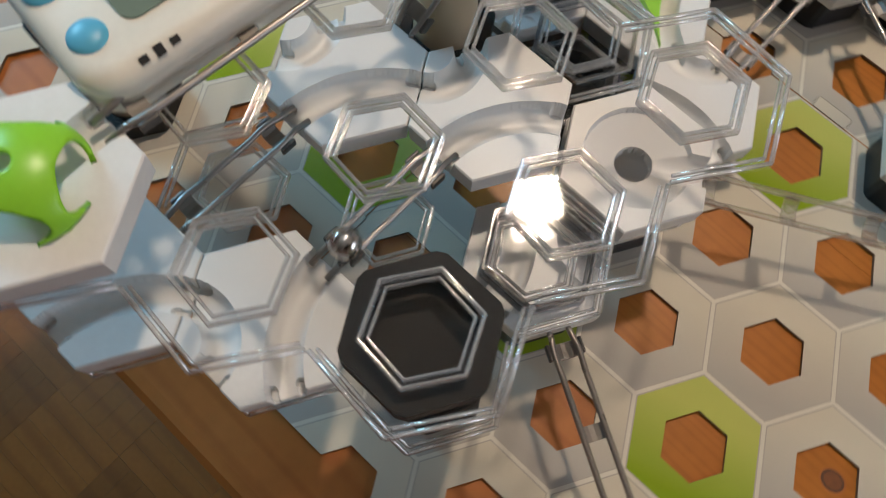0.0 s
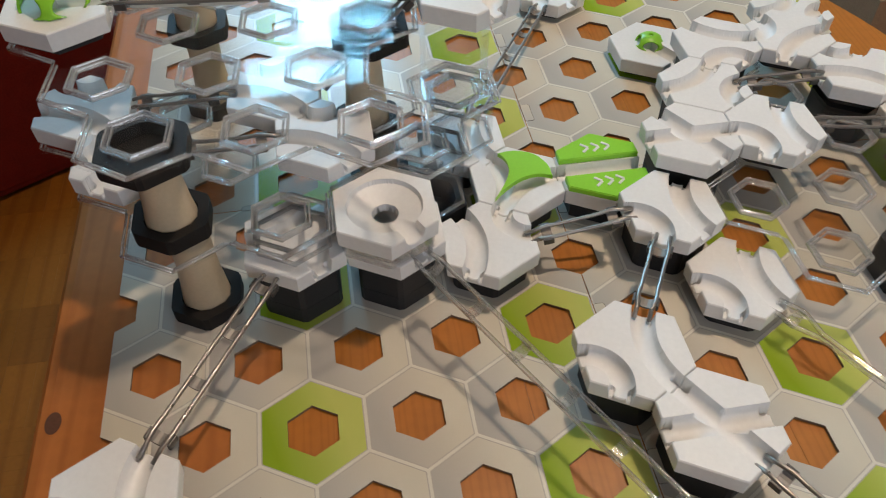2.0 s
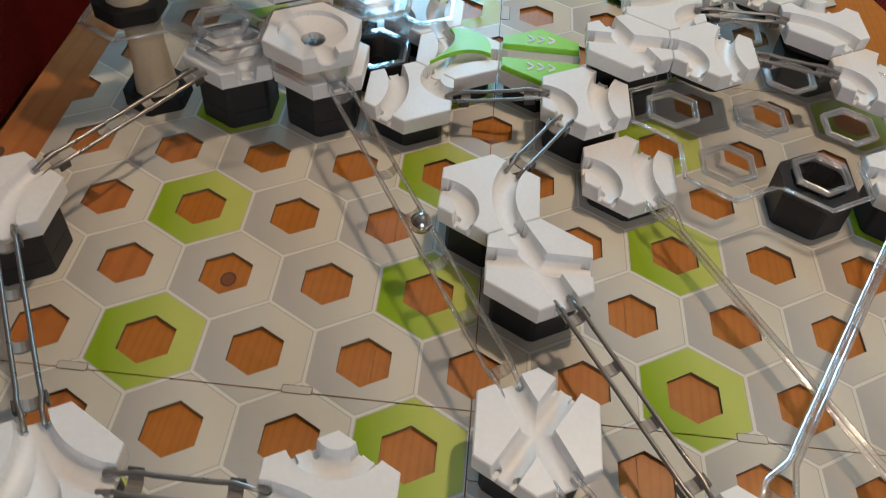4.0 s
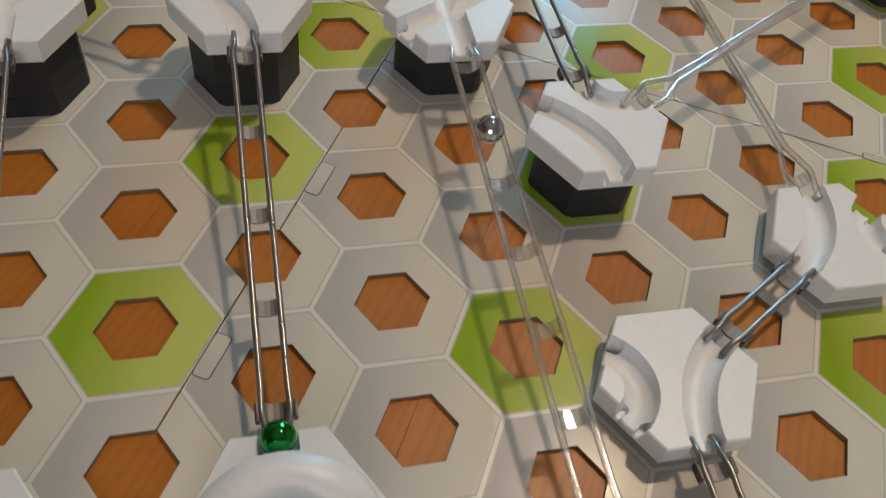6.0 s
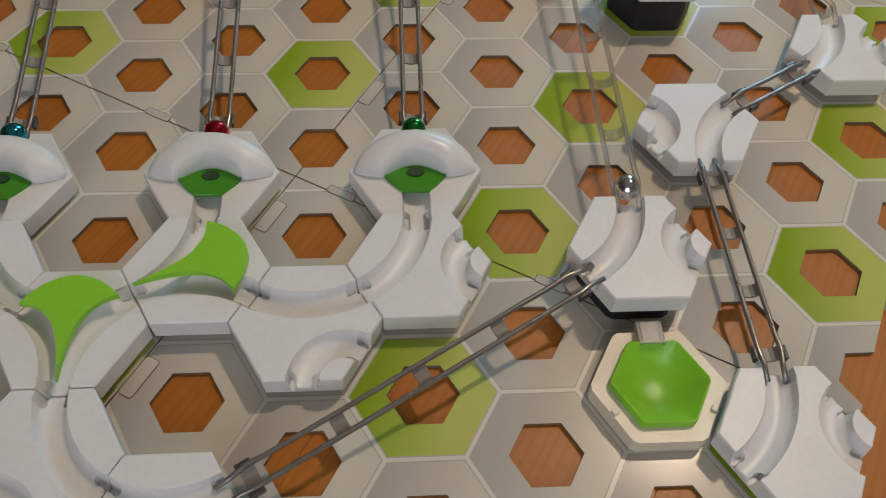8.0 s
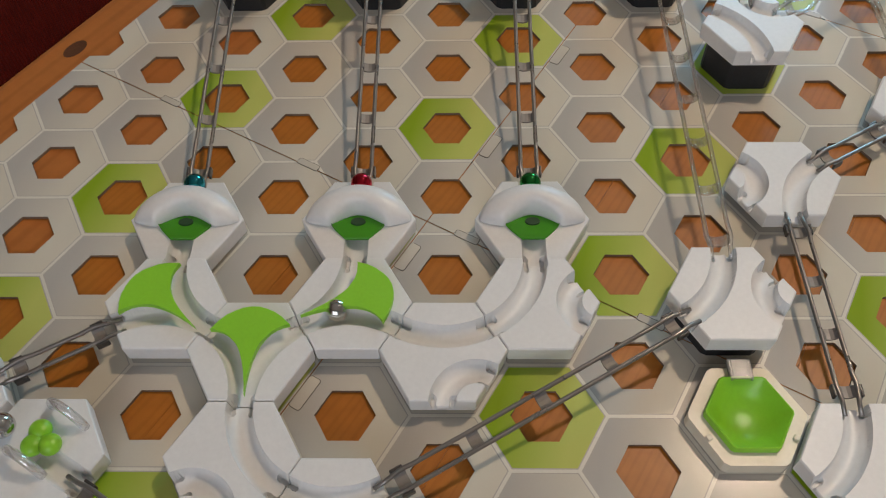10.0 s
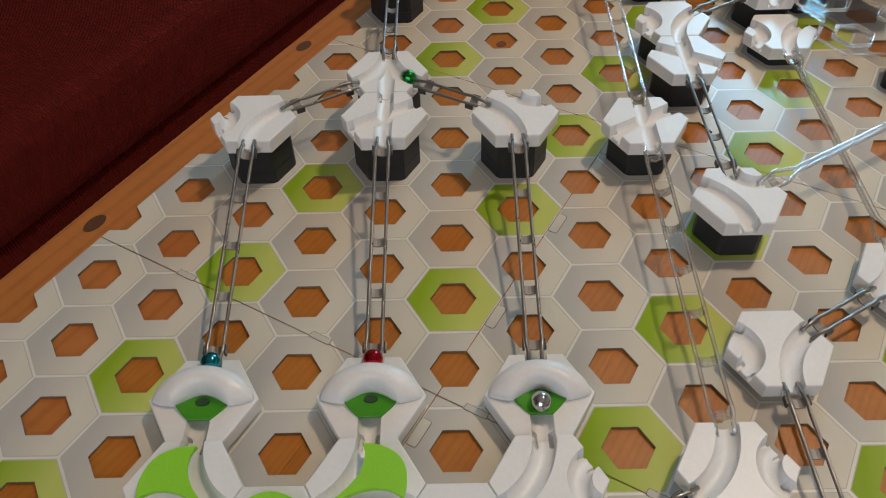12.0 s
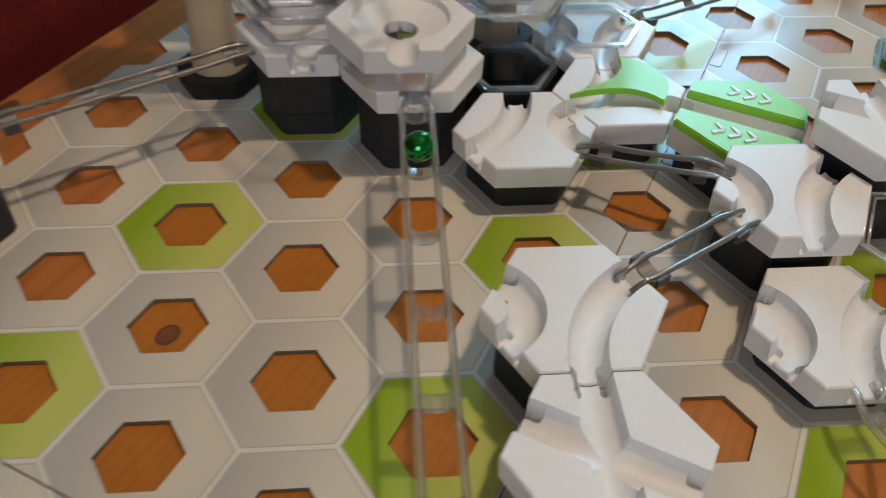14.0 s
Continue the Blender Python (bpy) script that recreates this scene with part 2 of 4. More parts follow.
def soft_hex(r, cut):
    """A hexagon with its corners cut off by a short flat."""
    out, ring = [], hexring(r)
    for k in range(6):
        p, q, s = Vector(ring[k - 1]), Vector(ring[k]), Vector(ring[(k + 1) % 6])
        out += [tuple(q + (p - q).normalized() * cut), tuple(q + (s - q).normalized() * cut)]
    return out


def add_ring_prism(bm, outer, inner, z0, z1):
    """A closed hoop with a square section between two outlines."""
    n = len(outer)
    o0, o1 = [bm.verts.new((x, y, z0)) for x, y in outer], [bm.verts.new((x, y, z1)) for x, y in outer]
    i0, i1 = [bm.verts.new((x, y, z0)) for x, y in inner], [bm.verts.new((x, y, z1)) for x, y in inner]
    for k in range(n):
        j = (k + 1) % n
        bm.faces.new((o0[k], o0[j], o1[j], o1[k]))
        bm.faces.new((i0[j], i0[k], i1[k], i1[j]))
        bm.faces.new((o1[k], o1[j], i1[j], i1[k]))
        bm.faces.new((o0[j], o0[k], i0[k], i0[j]))


def add_round_hoop(bm, centre, r0, r1, z0, h):
    """A hexagonal hoop with a rounded top."""
    prof = []
    for k in range(7):
        a = math.pi * k / 6
        prof.append(((r0 + r1) / 2 + (r0 - r1) / 2 * math.cos(a), z0 + h * math.sin(a) ** 0.6 if 0 < k < 6 else z0))
    rings = [[bm.verts.new((centre.x + x, centre.y + y, z)) for x, y in hexring(r)] for r, z in prof]
    rings.append(rings[0])
    for a, b in zip(rings, rings[1:]):
        for k in range(6):
            f = bm.faces.new((a[k], a[(k + 1) % 6], b[(k + 1) % 6], b[k]))
            f.smooth = True
    for e in bm.edges:
        d = e.verts[0].co - e.verts[1].co
        e.smooth = abs(d.length) > 0.004
        p, q = e.verts[0].co - centre, e.verts[1].co - centre
        if math.hypot(p.x, p.y) and abs(p.x * q.y - p.y * q.x) < 1e-9:
            e.smooth = False
    bmesh.ops.recalc_face_normals(bm, faces=bm.faces[:])


def add_box(bm, m, sx, sy, sz, bevel=0.0):
    made = bmesh.ops.create_cube(bm, size=1.0, matrix=m @ Matrix.Diagonal((sx, sy, sz, 1)))
    if bevel:
        edges = {e for v in made["verts"] for e in v.link_edges}
        bmesh.ops.bevel(bm, geom=list(edges), offset=bevel, segments=2, affect="EDGES", profile=0.6)


def add_tube(bm, pts, r, sides=8):
    """A round bar along a line of points."""
    rings = []
    for i, p in enumerate(pts):
        d = (pts[min(i + 1, len(pts) - 1)] - pts[max(i - 1, 0)]).normalized()
        u = d.cross(Vector((0, 0, 1)))
        u = u.normalized() if u.length > 1e-4 else Vector((1, 0, 0))
        v = u.cross(d)
        rings.append([bm.verts.new(p + r * (math.cos(a) * u + math.sin(a) * v)) for a in (math.tau * k / sides for k in range(sides))])
    for a, b in zip(rings, rings[1:]):
        for k in range(sides):
            bm.faces.new((a[k], a[(k + 1) % sides], b[(k + 1) % sides], b[k]))
    bm.faces.new(rings[0][::-1])
    bm.faces.new(rings[-1])


# ---- room ----
def slab(name, x0, y0, z0, x1, y1, z1, material, kind="structure", label="", category=""):
    bm = bmesh.new()
    add_box(bm, Matrix.Translation(((x0 + x1) / 2, (y0 + y1) / 2, (z0 + z1) / 2)), x1 - x0, y1 - y0, z1 - z0)
    return tagged(part(name, bm, material), label, category, "", kind)


RX0, RX1, RY0, RY1 = -2.4, 2.3, -1.9, 2.10
slab("ceiling", RX0, RY0, CEIL_Z, RX1, RY1, CEIL_Z + 0.1, M_WALL)
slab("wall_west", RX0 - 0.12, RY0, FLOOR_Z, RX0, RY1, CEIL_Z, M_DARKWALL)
SX0, SX1, SZ0, SZ1 = -0.95, 0.25, 0.30, 1.60
slab("wall_south", RX0, RY0 - 0.12, FLOOR_Z, SX0, RY0, CEIL_Z, M_WALL)
slab("wall_south_pier", SX1, RY0 - 0.12, FLOOR_Z, RX1, RY0, CEIL_Z, M_WALL)
slab("wall_south_sill", SX0, RY0 - 0.12, FLOOR_Z, SX1, RY0, SZ0, M_WALL)
slab("wall_south_lintel", SX0, RY0 - 0.12, SZ1, SX1, RY0, CEIL_Z, M_WALL)
slab("wall_east", RX1, RY0, FLOOR_Z, RX1 + 0.12, RY1, CEIL_Z, M_WALL)
# far wall with the window's opening
WX0, WX1, WZ0, WZ1 = 0.70, 1.24, 0.50, 1.34
slab("wall_north", RX0, RY1, FLOOR_Z, WX0, RY1 + 0.12, CEIL_Z, M_WALL)
slab("wall_north_pier", WX1, RY1, FLOOR_Z, RX1, RY1 + 0.12, CEIL_Z, M_WALL)
slab("wall_north_sill", WX0, RY1, FLOOR_Z, WX1, RY1 + 0.12, WZ0, M_WALL)
slab("wall_north_lintel", WX0, RY1, WZ1, WX1, RY1 + 0.12, CEIL_Z, M_WALL)


def window(name, x0, x1, z0, z1, y):
    ob = thing(name, "white painted window with two panes", "window", pose((x0 + x1) / 2, y, (z0 + z1) / 2), kind="structure")
    w, hh = (x1 - x0) / 2, (z1 - z0) / 2
    for dx, dz, sx, sz in ((-w + 0.02, 0, 0.04, 2 * hh), (w - 0.02, 0, 0.04, 2 * hh), (0, 0, 0.03, 2 * hh - 0.08), (0, hh - 0.02, 2 * w - 0.08, 0.04), (0, -hh + 0.02, 2 * w - 0.08, 0.04)):
        bm = bmesh.new()
        add_box(bm, Matrix.Translation((dx, 0, dz)), sx, 0.05, sz, 0.004)
        part("window_frame", bm, M_WHITE, ob)


window("window_1", WX0, WX1, WZ0, WZ1, RY1 + 0.06)
window("window_2", SX0, SX1, SZ0, SZ1, RY0 - 0.06)
bm = bmesh.new()
add_box(bm, pose(0.68, 0.45, 1.56), 0.11, 0.11, 0.05, 0.012)
tagged(part("ceiling_lamp", bm, M_LAMP), "warm glowing square ceiling lamp", "lamp")
bm = bmesh.new()
add_box(bm, pose(0.68, 0.45, 1.78), 0.04, 0.04, 0.40)
tagged(part("lamp_stem", bm, M_STEEL), "short grey metal lamp stem", "lamp stem", "", "structure")

# ---- parquet floor, laid in squares of fingers ----
floor = slab("floor", RX0, RY0, FLOOR_Z - 0.06, RX1, RY1, FLOOR_Z - 0.003, M_PARQUET)

# ---- table: rotated with the long edge along the boards ----
EDGE = at(-6.71, 1.22)            # a point of the long edge
T_ALONG, T_IN = Vector((0.5, H, 0)), Vector((H, -0.5, 0))
table_m = Matrix.Translation((EDGE.x, EDGE.y, TABLE_Z)) @ Matrix(((H, 0.5, 0, 0), (-0.5, H, 0, 0), (0, 0, 1, 0), (0, 0, 0, 1)))
table = thing("table", "orange-brown pine table with knots and a rounded edge", "table", table_m)
TW, TL0, TL1 = 0.684, -0.75, 1.029  # local x runs in from the edge, local y along it
BEND_X, BEND_Y = 0.4547, 0.658      # where the rounded far corner begins
n_plank = 5


def far_end(x):
    """How far the table top reaches along, at a place across it."""
    u = max(0.0, (x - BEND_X) / (TW - BEND_X))
    return BEND_Y + (TL1 - BEND_Y) * math.sqrt(max(0.0, 1 - u * u))


for k in range(n_plank):
    bm = bmesh.new()
    x0, x1 = TW * k / n_plank + 0.0001, TW * (k + 1) / n_plank - 0.0001
    ring = [(x0, TL0), (x1, TL0)] + [(x, far_end(x)) for x in (x1 + (x0 - x1) * j / 16 for j in range(17))]
    add_prism(bm, ring, -0.028, 0.0)
    rim = [e for e in bm.edges if all(v.co.z > -0.001 for v in e.verts) and (max(v.co.x for v in e.verts) < 0.001 or min(v.co.y for v in e.verts) > BEND_Y - 0.02 and abs(e.verts[0].co.x - e.verts[1].co.x) > 1e-5)]
    bmesh.ops.bevel(bm, geom=rim, offset=0.009 if k == 0 else 0.005, segments=3, affect="EDGES", profile=0.6)
    part("plank", bm, M_PINE if k else M_PINE_EDGE, table)
for lx in (0.07, TW - 0.07):
    for ly in (TL0 + 0.08, BEND_Y):
        bm = bmesh.new()
        add_box(bm, Matrix.Translation((lx, ly, (FLOOR_Z - TABLE_Z - 0.028) / 2)), 0.06, 0.06, -(FLOOR_Z - TABLE_Z) - 0.028, 0.004)
        part("leg", bm, M_PINE, table)
for lx, ly, r in ((0.022, 0.094, 0.0085), (0.018, 0.366, 0.008), (0.012, 0.538, 0.006)):
    bm = bmesh.new()
    bmesh.ops.create_circle(bm, cap_ends=True, segments=20, radius=r, matrix=Matrix.Translation((lx, ly, 0.0003)) @ Matrix.Diagonal((0.75, 1.2, 1, 1)))
    part("knot", bm, M_KNOT, table)
_k = table_m.inverted() @ at(1.0, 6.44, 0)
for r, m_, dz in ((0.0058, M_PINE_EDGE, 0.0003), (0.0050, M_KNOT, 0.0004), (0.0038, M_HEART, 0.0005)):
    bm = bmesh.new()
    bmesh.ops.create_circle(bm, cap_ends=True, segments=20, radius=r, matrix=Matrix.Translation((_k.x, _k.y, dz)) @ Matrix.Diagonal((0.9, 1.1, 1, 1)))
    part("knot", bm, m_, table)


# ---- base boards: printed cardboard with hexagonal holes ----
R_CELL, R_LINE, R_HOLE = PITCH / math.sqrt(3), PITCH / math.sqrt(3) - 0.0010, 0.274 * PITCH
SEAM_S0 = -0.45


def cell_bm():
    """One printed hexagon: a light outline, the inked ring and the cut edge of the hole."""
    bm = bmesh.new()
    rings = []
    for r, z in ((R_CELL, 0.0), (R_LINE, 0.0), (R_LINE - 0.0007, 0.0), (R_HOLE, 0.0), (R_HOLE, TABLE_Z + 0.0003)):
        rings.append([bm.verts.new((x, y, z)) for x, y in hexring(r)])
    for j in range(4):
        for k in range(6):
            f = bm.faces.new((rings[j][k], rings[j][(k + 1) % 6], rings[j + 1][(k + 1) % 6], rings[j + 1][k]))
            f.material_index = (0, 3, 1, 2)[j]
    low = [bm.verts.new((x, y, TABLE_Z + 0.0003)) for x, y in hexring(R_CELL)]
    for k in range(6):
        f = bm.faces.new((low[k], low[(k + 1) % 6], rings[0][(k + 1) % 6], rings[0][k]))
        f.material_index = 2
    return bm


def cell_mesh(name, ink):
    bm = cell_bm()
    me = bpy.data.meshes.new(name)
    bm.normal_update()
    bm.to_mesh(me)
    bm.free()
    for m in (M_LINE, ink, M_CARD, M_LINE_DARK):
        me.materials.append(m)
    return me


CELL_GREY, CELL_GREEN = cell_mesh("grey_cell", M_GREY_PRINT), cell_mesh("green_cell", M_GREEN_PRINT)
GAP = 0.00034


def d_of(c, y):
    return 0.75 * c - 0.5 * y


def s_of(c, y):
    return 0.5 * c + y


def base_boards():
    cells = [(c, r + (0.5 if c % 2 else 0.0)) for c in range(-12, 22) for r in range(-16, 26)]
    for side in (-1, 1):
        for j in range(-1, 3):
            d0, d1 = (-4.97, 0.0) if side < 0 else (0.0, 4.97)
            s0, s1 = SEAM_S0 + 6 * j, SEAM_S0 + 6 * (j + 1)
            board = thing("base_board", "flat grey and green printed cardboard board with hexagonal holes", "game board", group="base boards")
            for c, y in cells:
                d, s = d_of(c, y), s_of(c, y)
                ddist, sdist = min(d - d0, d1 - d), min(s - s0, s1 - s)
                if ddist < -0.57 or sdist < -0.66:
                    continue
                ink = CELL_GREEN if abs((d - 2.0) / 2.5 - round((d - 2.0) / 2.5)) < 0.01 else CELL_GREY
                p = at(c, y)
                if ddist > 0.58 and sdist > 0.67:
                    share("cell", ink, board, Matrix.Translation(p))
                    continue
                bm = cell_bm()
                for co, no in ((at(0, 0) + T_IN * (d0 * PITCH + GAP), -T_IN), (T_IN * (d1 * PITCH - GAP), T_IN),
                               (T_ALONG * (s0 * H * PITCH + GAP), -T_ALONG), (T_ALONG * (s1 * H * PITCH - GAP), T_ALONG)):
                    bmesh.ops.bisect_plane(bm, geom=bm.verts[:] + bm.edges[:] + bm.faces[:], plane_co=co - p, plane_no=no, clear_outer=True)
                if not bm.faces:
                    bm.free()
                    continue
                ob = part("cell", bm, (M_LINE, ink.materials[1], M_CARD, M_LINE_DARK), board)
                ob.matrix_basis = Matrix.Translation(p)


# ---- track tiles ----
def arc(a, b):
    """The groove between the edges at a and b degrees: centre and radius of its circle, or a straight line."""
    gap = (b - a) % 360
    gap = min(gap, 360 - gap)
    if gap == 180:
        return ("line", radians(a), 0)
    mid = radians(a + (((b - a + 180) % 360) - 180) / 2)
    far = 0.5 / math.cos(radians(gap / 2))
    return ("circle", (far * math.cos(mid), far * math.sin(mid)), 0.5 * math.tan(radians(gap / 2)))


def nearest(x, y, g):
    """Distance from a groove's middle line, or a pit's or basin's middle, and the way outwards."""
    kind, p, q = g
    if kind in ("line", "half"):
        s = x * math.sin(p) - y * math.cos(p)
        sg = 1 if s >= 0 else -1
        return abs(s), (sg * math.sin(p), -sg * math.cos(p))
    rr = math.hypot(x - p[0], y - p[1]) or 1e-9
    ux, uy = (x - p[0]) / rr, (y - p[1]) / rr
    if kind in ("basin", "pit"):
        return rr, (ux, uy)
    sg = 1 if rr >= q else -1
    return abs(rr - q), (sg * ux, sg * uy)


GROOVE_R = 0.118


def groove_depth(x, y, grooves):
    depth = 0.0
    for g in grooves:
        kind, p, q = g
        if kind == "half" and x * math.cos(p) + y * math.sin(p) < -0.03:
            continue
        dd = nearest(x, y, g)[0]
        if kind == "basin":
            if dd < q - 1e-6:
                depth = max(depth, 0.05 + 0.11 * (1 - dd / q))
        elif kind == "pit":
            if dd < q - 1e-6:
                depth = max(depth, 0.20 if q > 0.1 else 0.16)
        elif dd < GROOVE_R - 1e-6:
            depth = max(depth, 0.022 + 0.108 * math.sqrt(1 - (dd / GROOVE_R) ** 2))
    return depth


def snap(x, y, grooves, reach):
    """Pull a point that lies close to the lip of a groove onto that lip."""
    best = None
    for g in grooves:
        kind, p, q = g
        if kind == "half" and x * math.cos(p) + y * math.sin(p) < -0.03:
            continue
        dd, way = nearest(x, y, g)
        off = (q if kind in ("basin", "pit") else GROOVE_R) - dd
        if abs(off) < reach and (best is None or abs(off) < abs(best[0])):
            best = (off, way)
    if best is None:
        return x, y
    return x + best[0] * best[1][0], y + best[0] * best[1][1]


TILE_T = 0.2


def tile_mesh(name, grooves, pits=True, material=None, n=46, thick=TILE_T, hole=0.0):
    """A hexagonal tile whose top is carved by grooves; local z = 0 is the top face."""
    g = [arc(*p) if len(p) == 2 else p for p in grooves]
    if pits:
        for p in grooves:
            ends = p if len(p) == 2 else ((math.degrees(p[1]),) if p[0] == "half" else ())
            for a in ends:
                ra = radians(a)
                for s in (-1, 1):
                    for d in (0.42, 0.45, 0.48):
                        g.append(("pit", (d * math.cos(ra) - s * 0.084 * math.sin(ra), d * math.sin(ra) + s * 0.084 * math.cos(ra)), 0.029))
    R = 0.992 / math.sqrt(3)
    bm = bmesh.new()
    grid = {}
    for i in range(-n, n + 1):
        for j in range(max(-n, -n - i), min(n, n - i) + 1):
            x, y = R / n * (i + j * 0.5), R / n * j * H
            rim = max(abs(i), abs(j), abs(i + j)) / n
            if rim < 0.999:
                x, y = snap(x, y, g, 0.55 * R / n)
            z = -groove_depth(x, y, g) - (0.012 if rim > 0.999 else 0.0)
            grid[i, j] = bm.verts.new((x * PITCH, y * PITCH, z * PITCH))
    for (i, j), v in grid.items():
        if (i + 1, j) in grid and (i, j + 1) in grid:
            bm.faces.new((v, grid[i + 1, j], grid[i, j + 1]))
        if (i + 1, j) in grid and (i + 1, j - 1) in grid:
            bm.faces.new((v, grid[i + 1, j - 1], grid[i + 1, j]))
    corners = [(n, 0), (0, n), (-n, n), (-n, 0), (0, -n), (n, -n)]
    rim = []
    for k in range(6):
        (a, b), (c, d) = corners[k], corners[(k + 1) % 6]
        rim += [grid[a + (c - a) * t // n, b + (d - b) * t // n] for t in range(n)]
    low = [bm.verts.new((v.co.x * 0.985, v.co.y * 0.985, -thick * PITCH)) for v in rim]
    for k in range(len(rim)):
        j = (k + 1) % len(rim)
        bm.faces.new((rim[k], low[k], low[j], rim[j]))
    if hole:
        inside = [f for f in bm.faces if math.hypot(*f.calc_center_median().xy) < hole * PITCH and abs(f.normal.z) > -1]
        bmesh.ops.delete(bm, geom=inside, context="FACES")
    else:
        bm.faces.new(low[::-1])
    bmesh.ops.recalc_face_normals(bm, faces=bm.faces[:])
    for e in bm.edges:
        if len(e.link_faces) == 2 and e.calc_face_angle(0) > 0.62:
            e.smooth = False
    for f in bm.faces:
        f.smooth = True
    me = bpy.data.meshes.new(name)
    bm.to_mesh(me)
    bm.free()
    me.materials.append(material or M_WHITE)
    return me


MESH = {
    "curve": tile_mesh("curve_tile", [(30, 270), (150, 210)]),
    "cross": tile_mesh("cross_tile", [(90, 270), (30, 210)]),
    "cross_mirror": tile_mesh("cross_tile_mirrored", [(120 - 30, 270), (150, 330)]),
    "three_way": tile_mesh("three_way_tile", [(90, 270), (90, 210), (90, 330)]),
    "single": tile_mesh("single_curve_tile", [(30, 270)]),
    "tight": tile_mesh("tight_curve_tile", [(30, 90), (210, 270)]),
    "switch": tile_mesh("switch_tile", [(150, 270), (30, 270)]),
    "vortex": tile_mesh("vortex_tile", [("basin", (0, 0), 0.38), ("half", radians(270), 0), ("pit", (0, 0), 0.135)], pits=False, hole=0.125),
    "catch": tile_mesh("catcher_base", [("half", radians(270), 0), ("half", radians(90), 0)]),
    "launch": tile_mesh("launch_base", [("half", radians(270), 0)]),
    "plain": tile_mesh("plain_tile", [("basin", (0, 0), 0.3)], pits=False),
    "straight": tile_mesh("straight_tile", [(90, 270)]),
}


def top(n):
    """Height of a tile's top over n half-stones, in units of the pitch."""
    return 0.29 + 0.175 * n


STONE_R = 0.80 / math.sqrt(3)


def stones(parent, n, base, z_top):
    """The dark stacking stones under a tile, in its own space."""
    z = z_top - TILE_T - base
    levels = []
    while n > 0:
        step = 2 if n >= 2 else 1
        levels.append(step)
        n -= step
    total = sum(levels) or 1
    z1 = -TILE_T + 0.0
    for step in levels:
        z0 = z1 - z * step / total
        bm = bmesh.new()
        add_prism(bm, [(x * PITCH, y * PITCH) for x, y in soft_hex(STONE_R, 0.035)], z0 * PITCH + 0.0002, z1 * PITCH - 0.0002)
        part("stone", bm, M_STONE, parent, "dark grey stacking stone")
        z1 = z0


def track_tile(kind, c, y, n, turn=0.0, label="white plastic curve track tile with moulded grooves", base=0.0, z=None, name="track_tile"):
    zt = top(n) if z is None else z
    ob = thing(name, label, "track tile", Matrix.Translation(at(c, y, zt)) @ Matrix.Rotation(radians(turn), 4, "Z"), group="track tiles")
    share("tile_body", MESH[kind], ob)
    if n > 0:
        stones(ob, n, base, zt)
    else:
        bm = bmesh.new()
        add_prism(bm, [(x * PITCH, y_ * PITCH) for x, y_ in hexring(STONE_R * 0.95)], -(zt - base) * PITCH + 0.0002, -TILE_T * PITCH)
        part("foot_ring", bm, M_STONE, ob, "dark grey foot under the tile")
    return ob


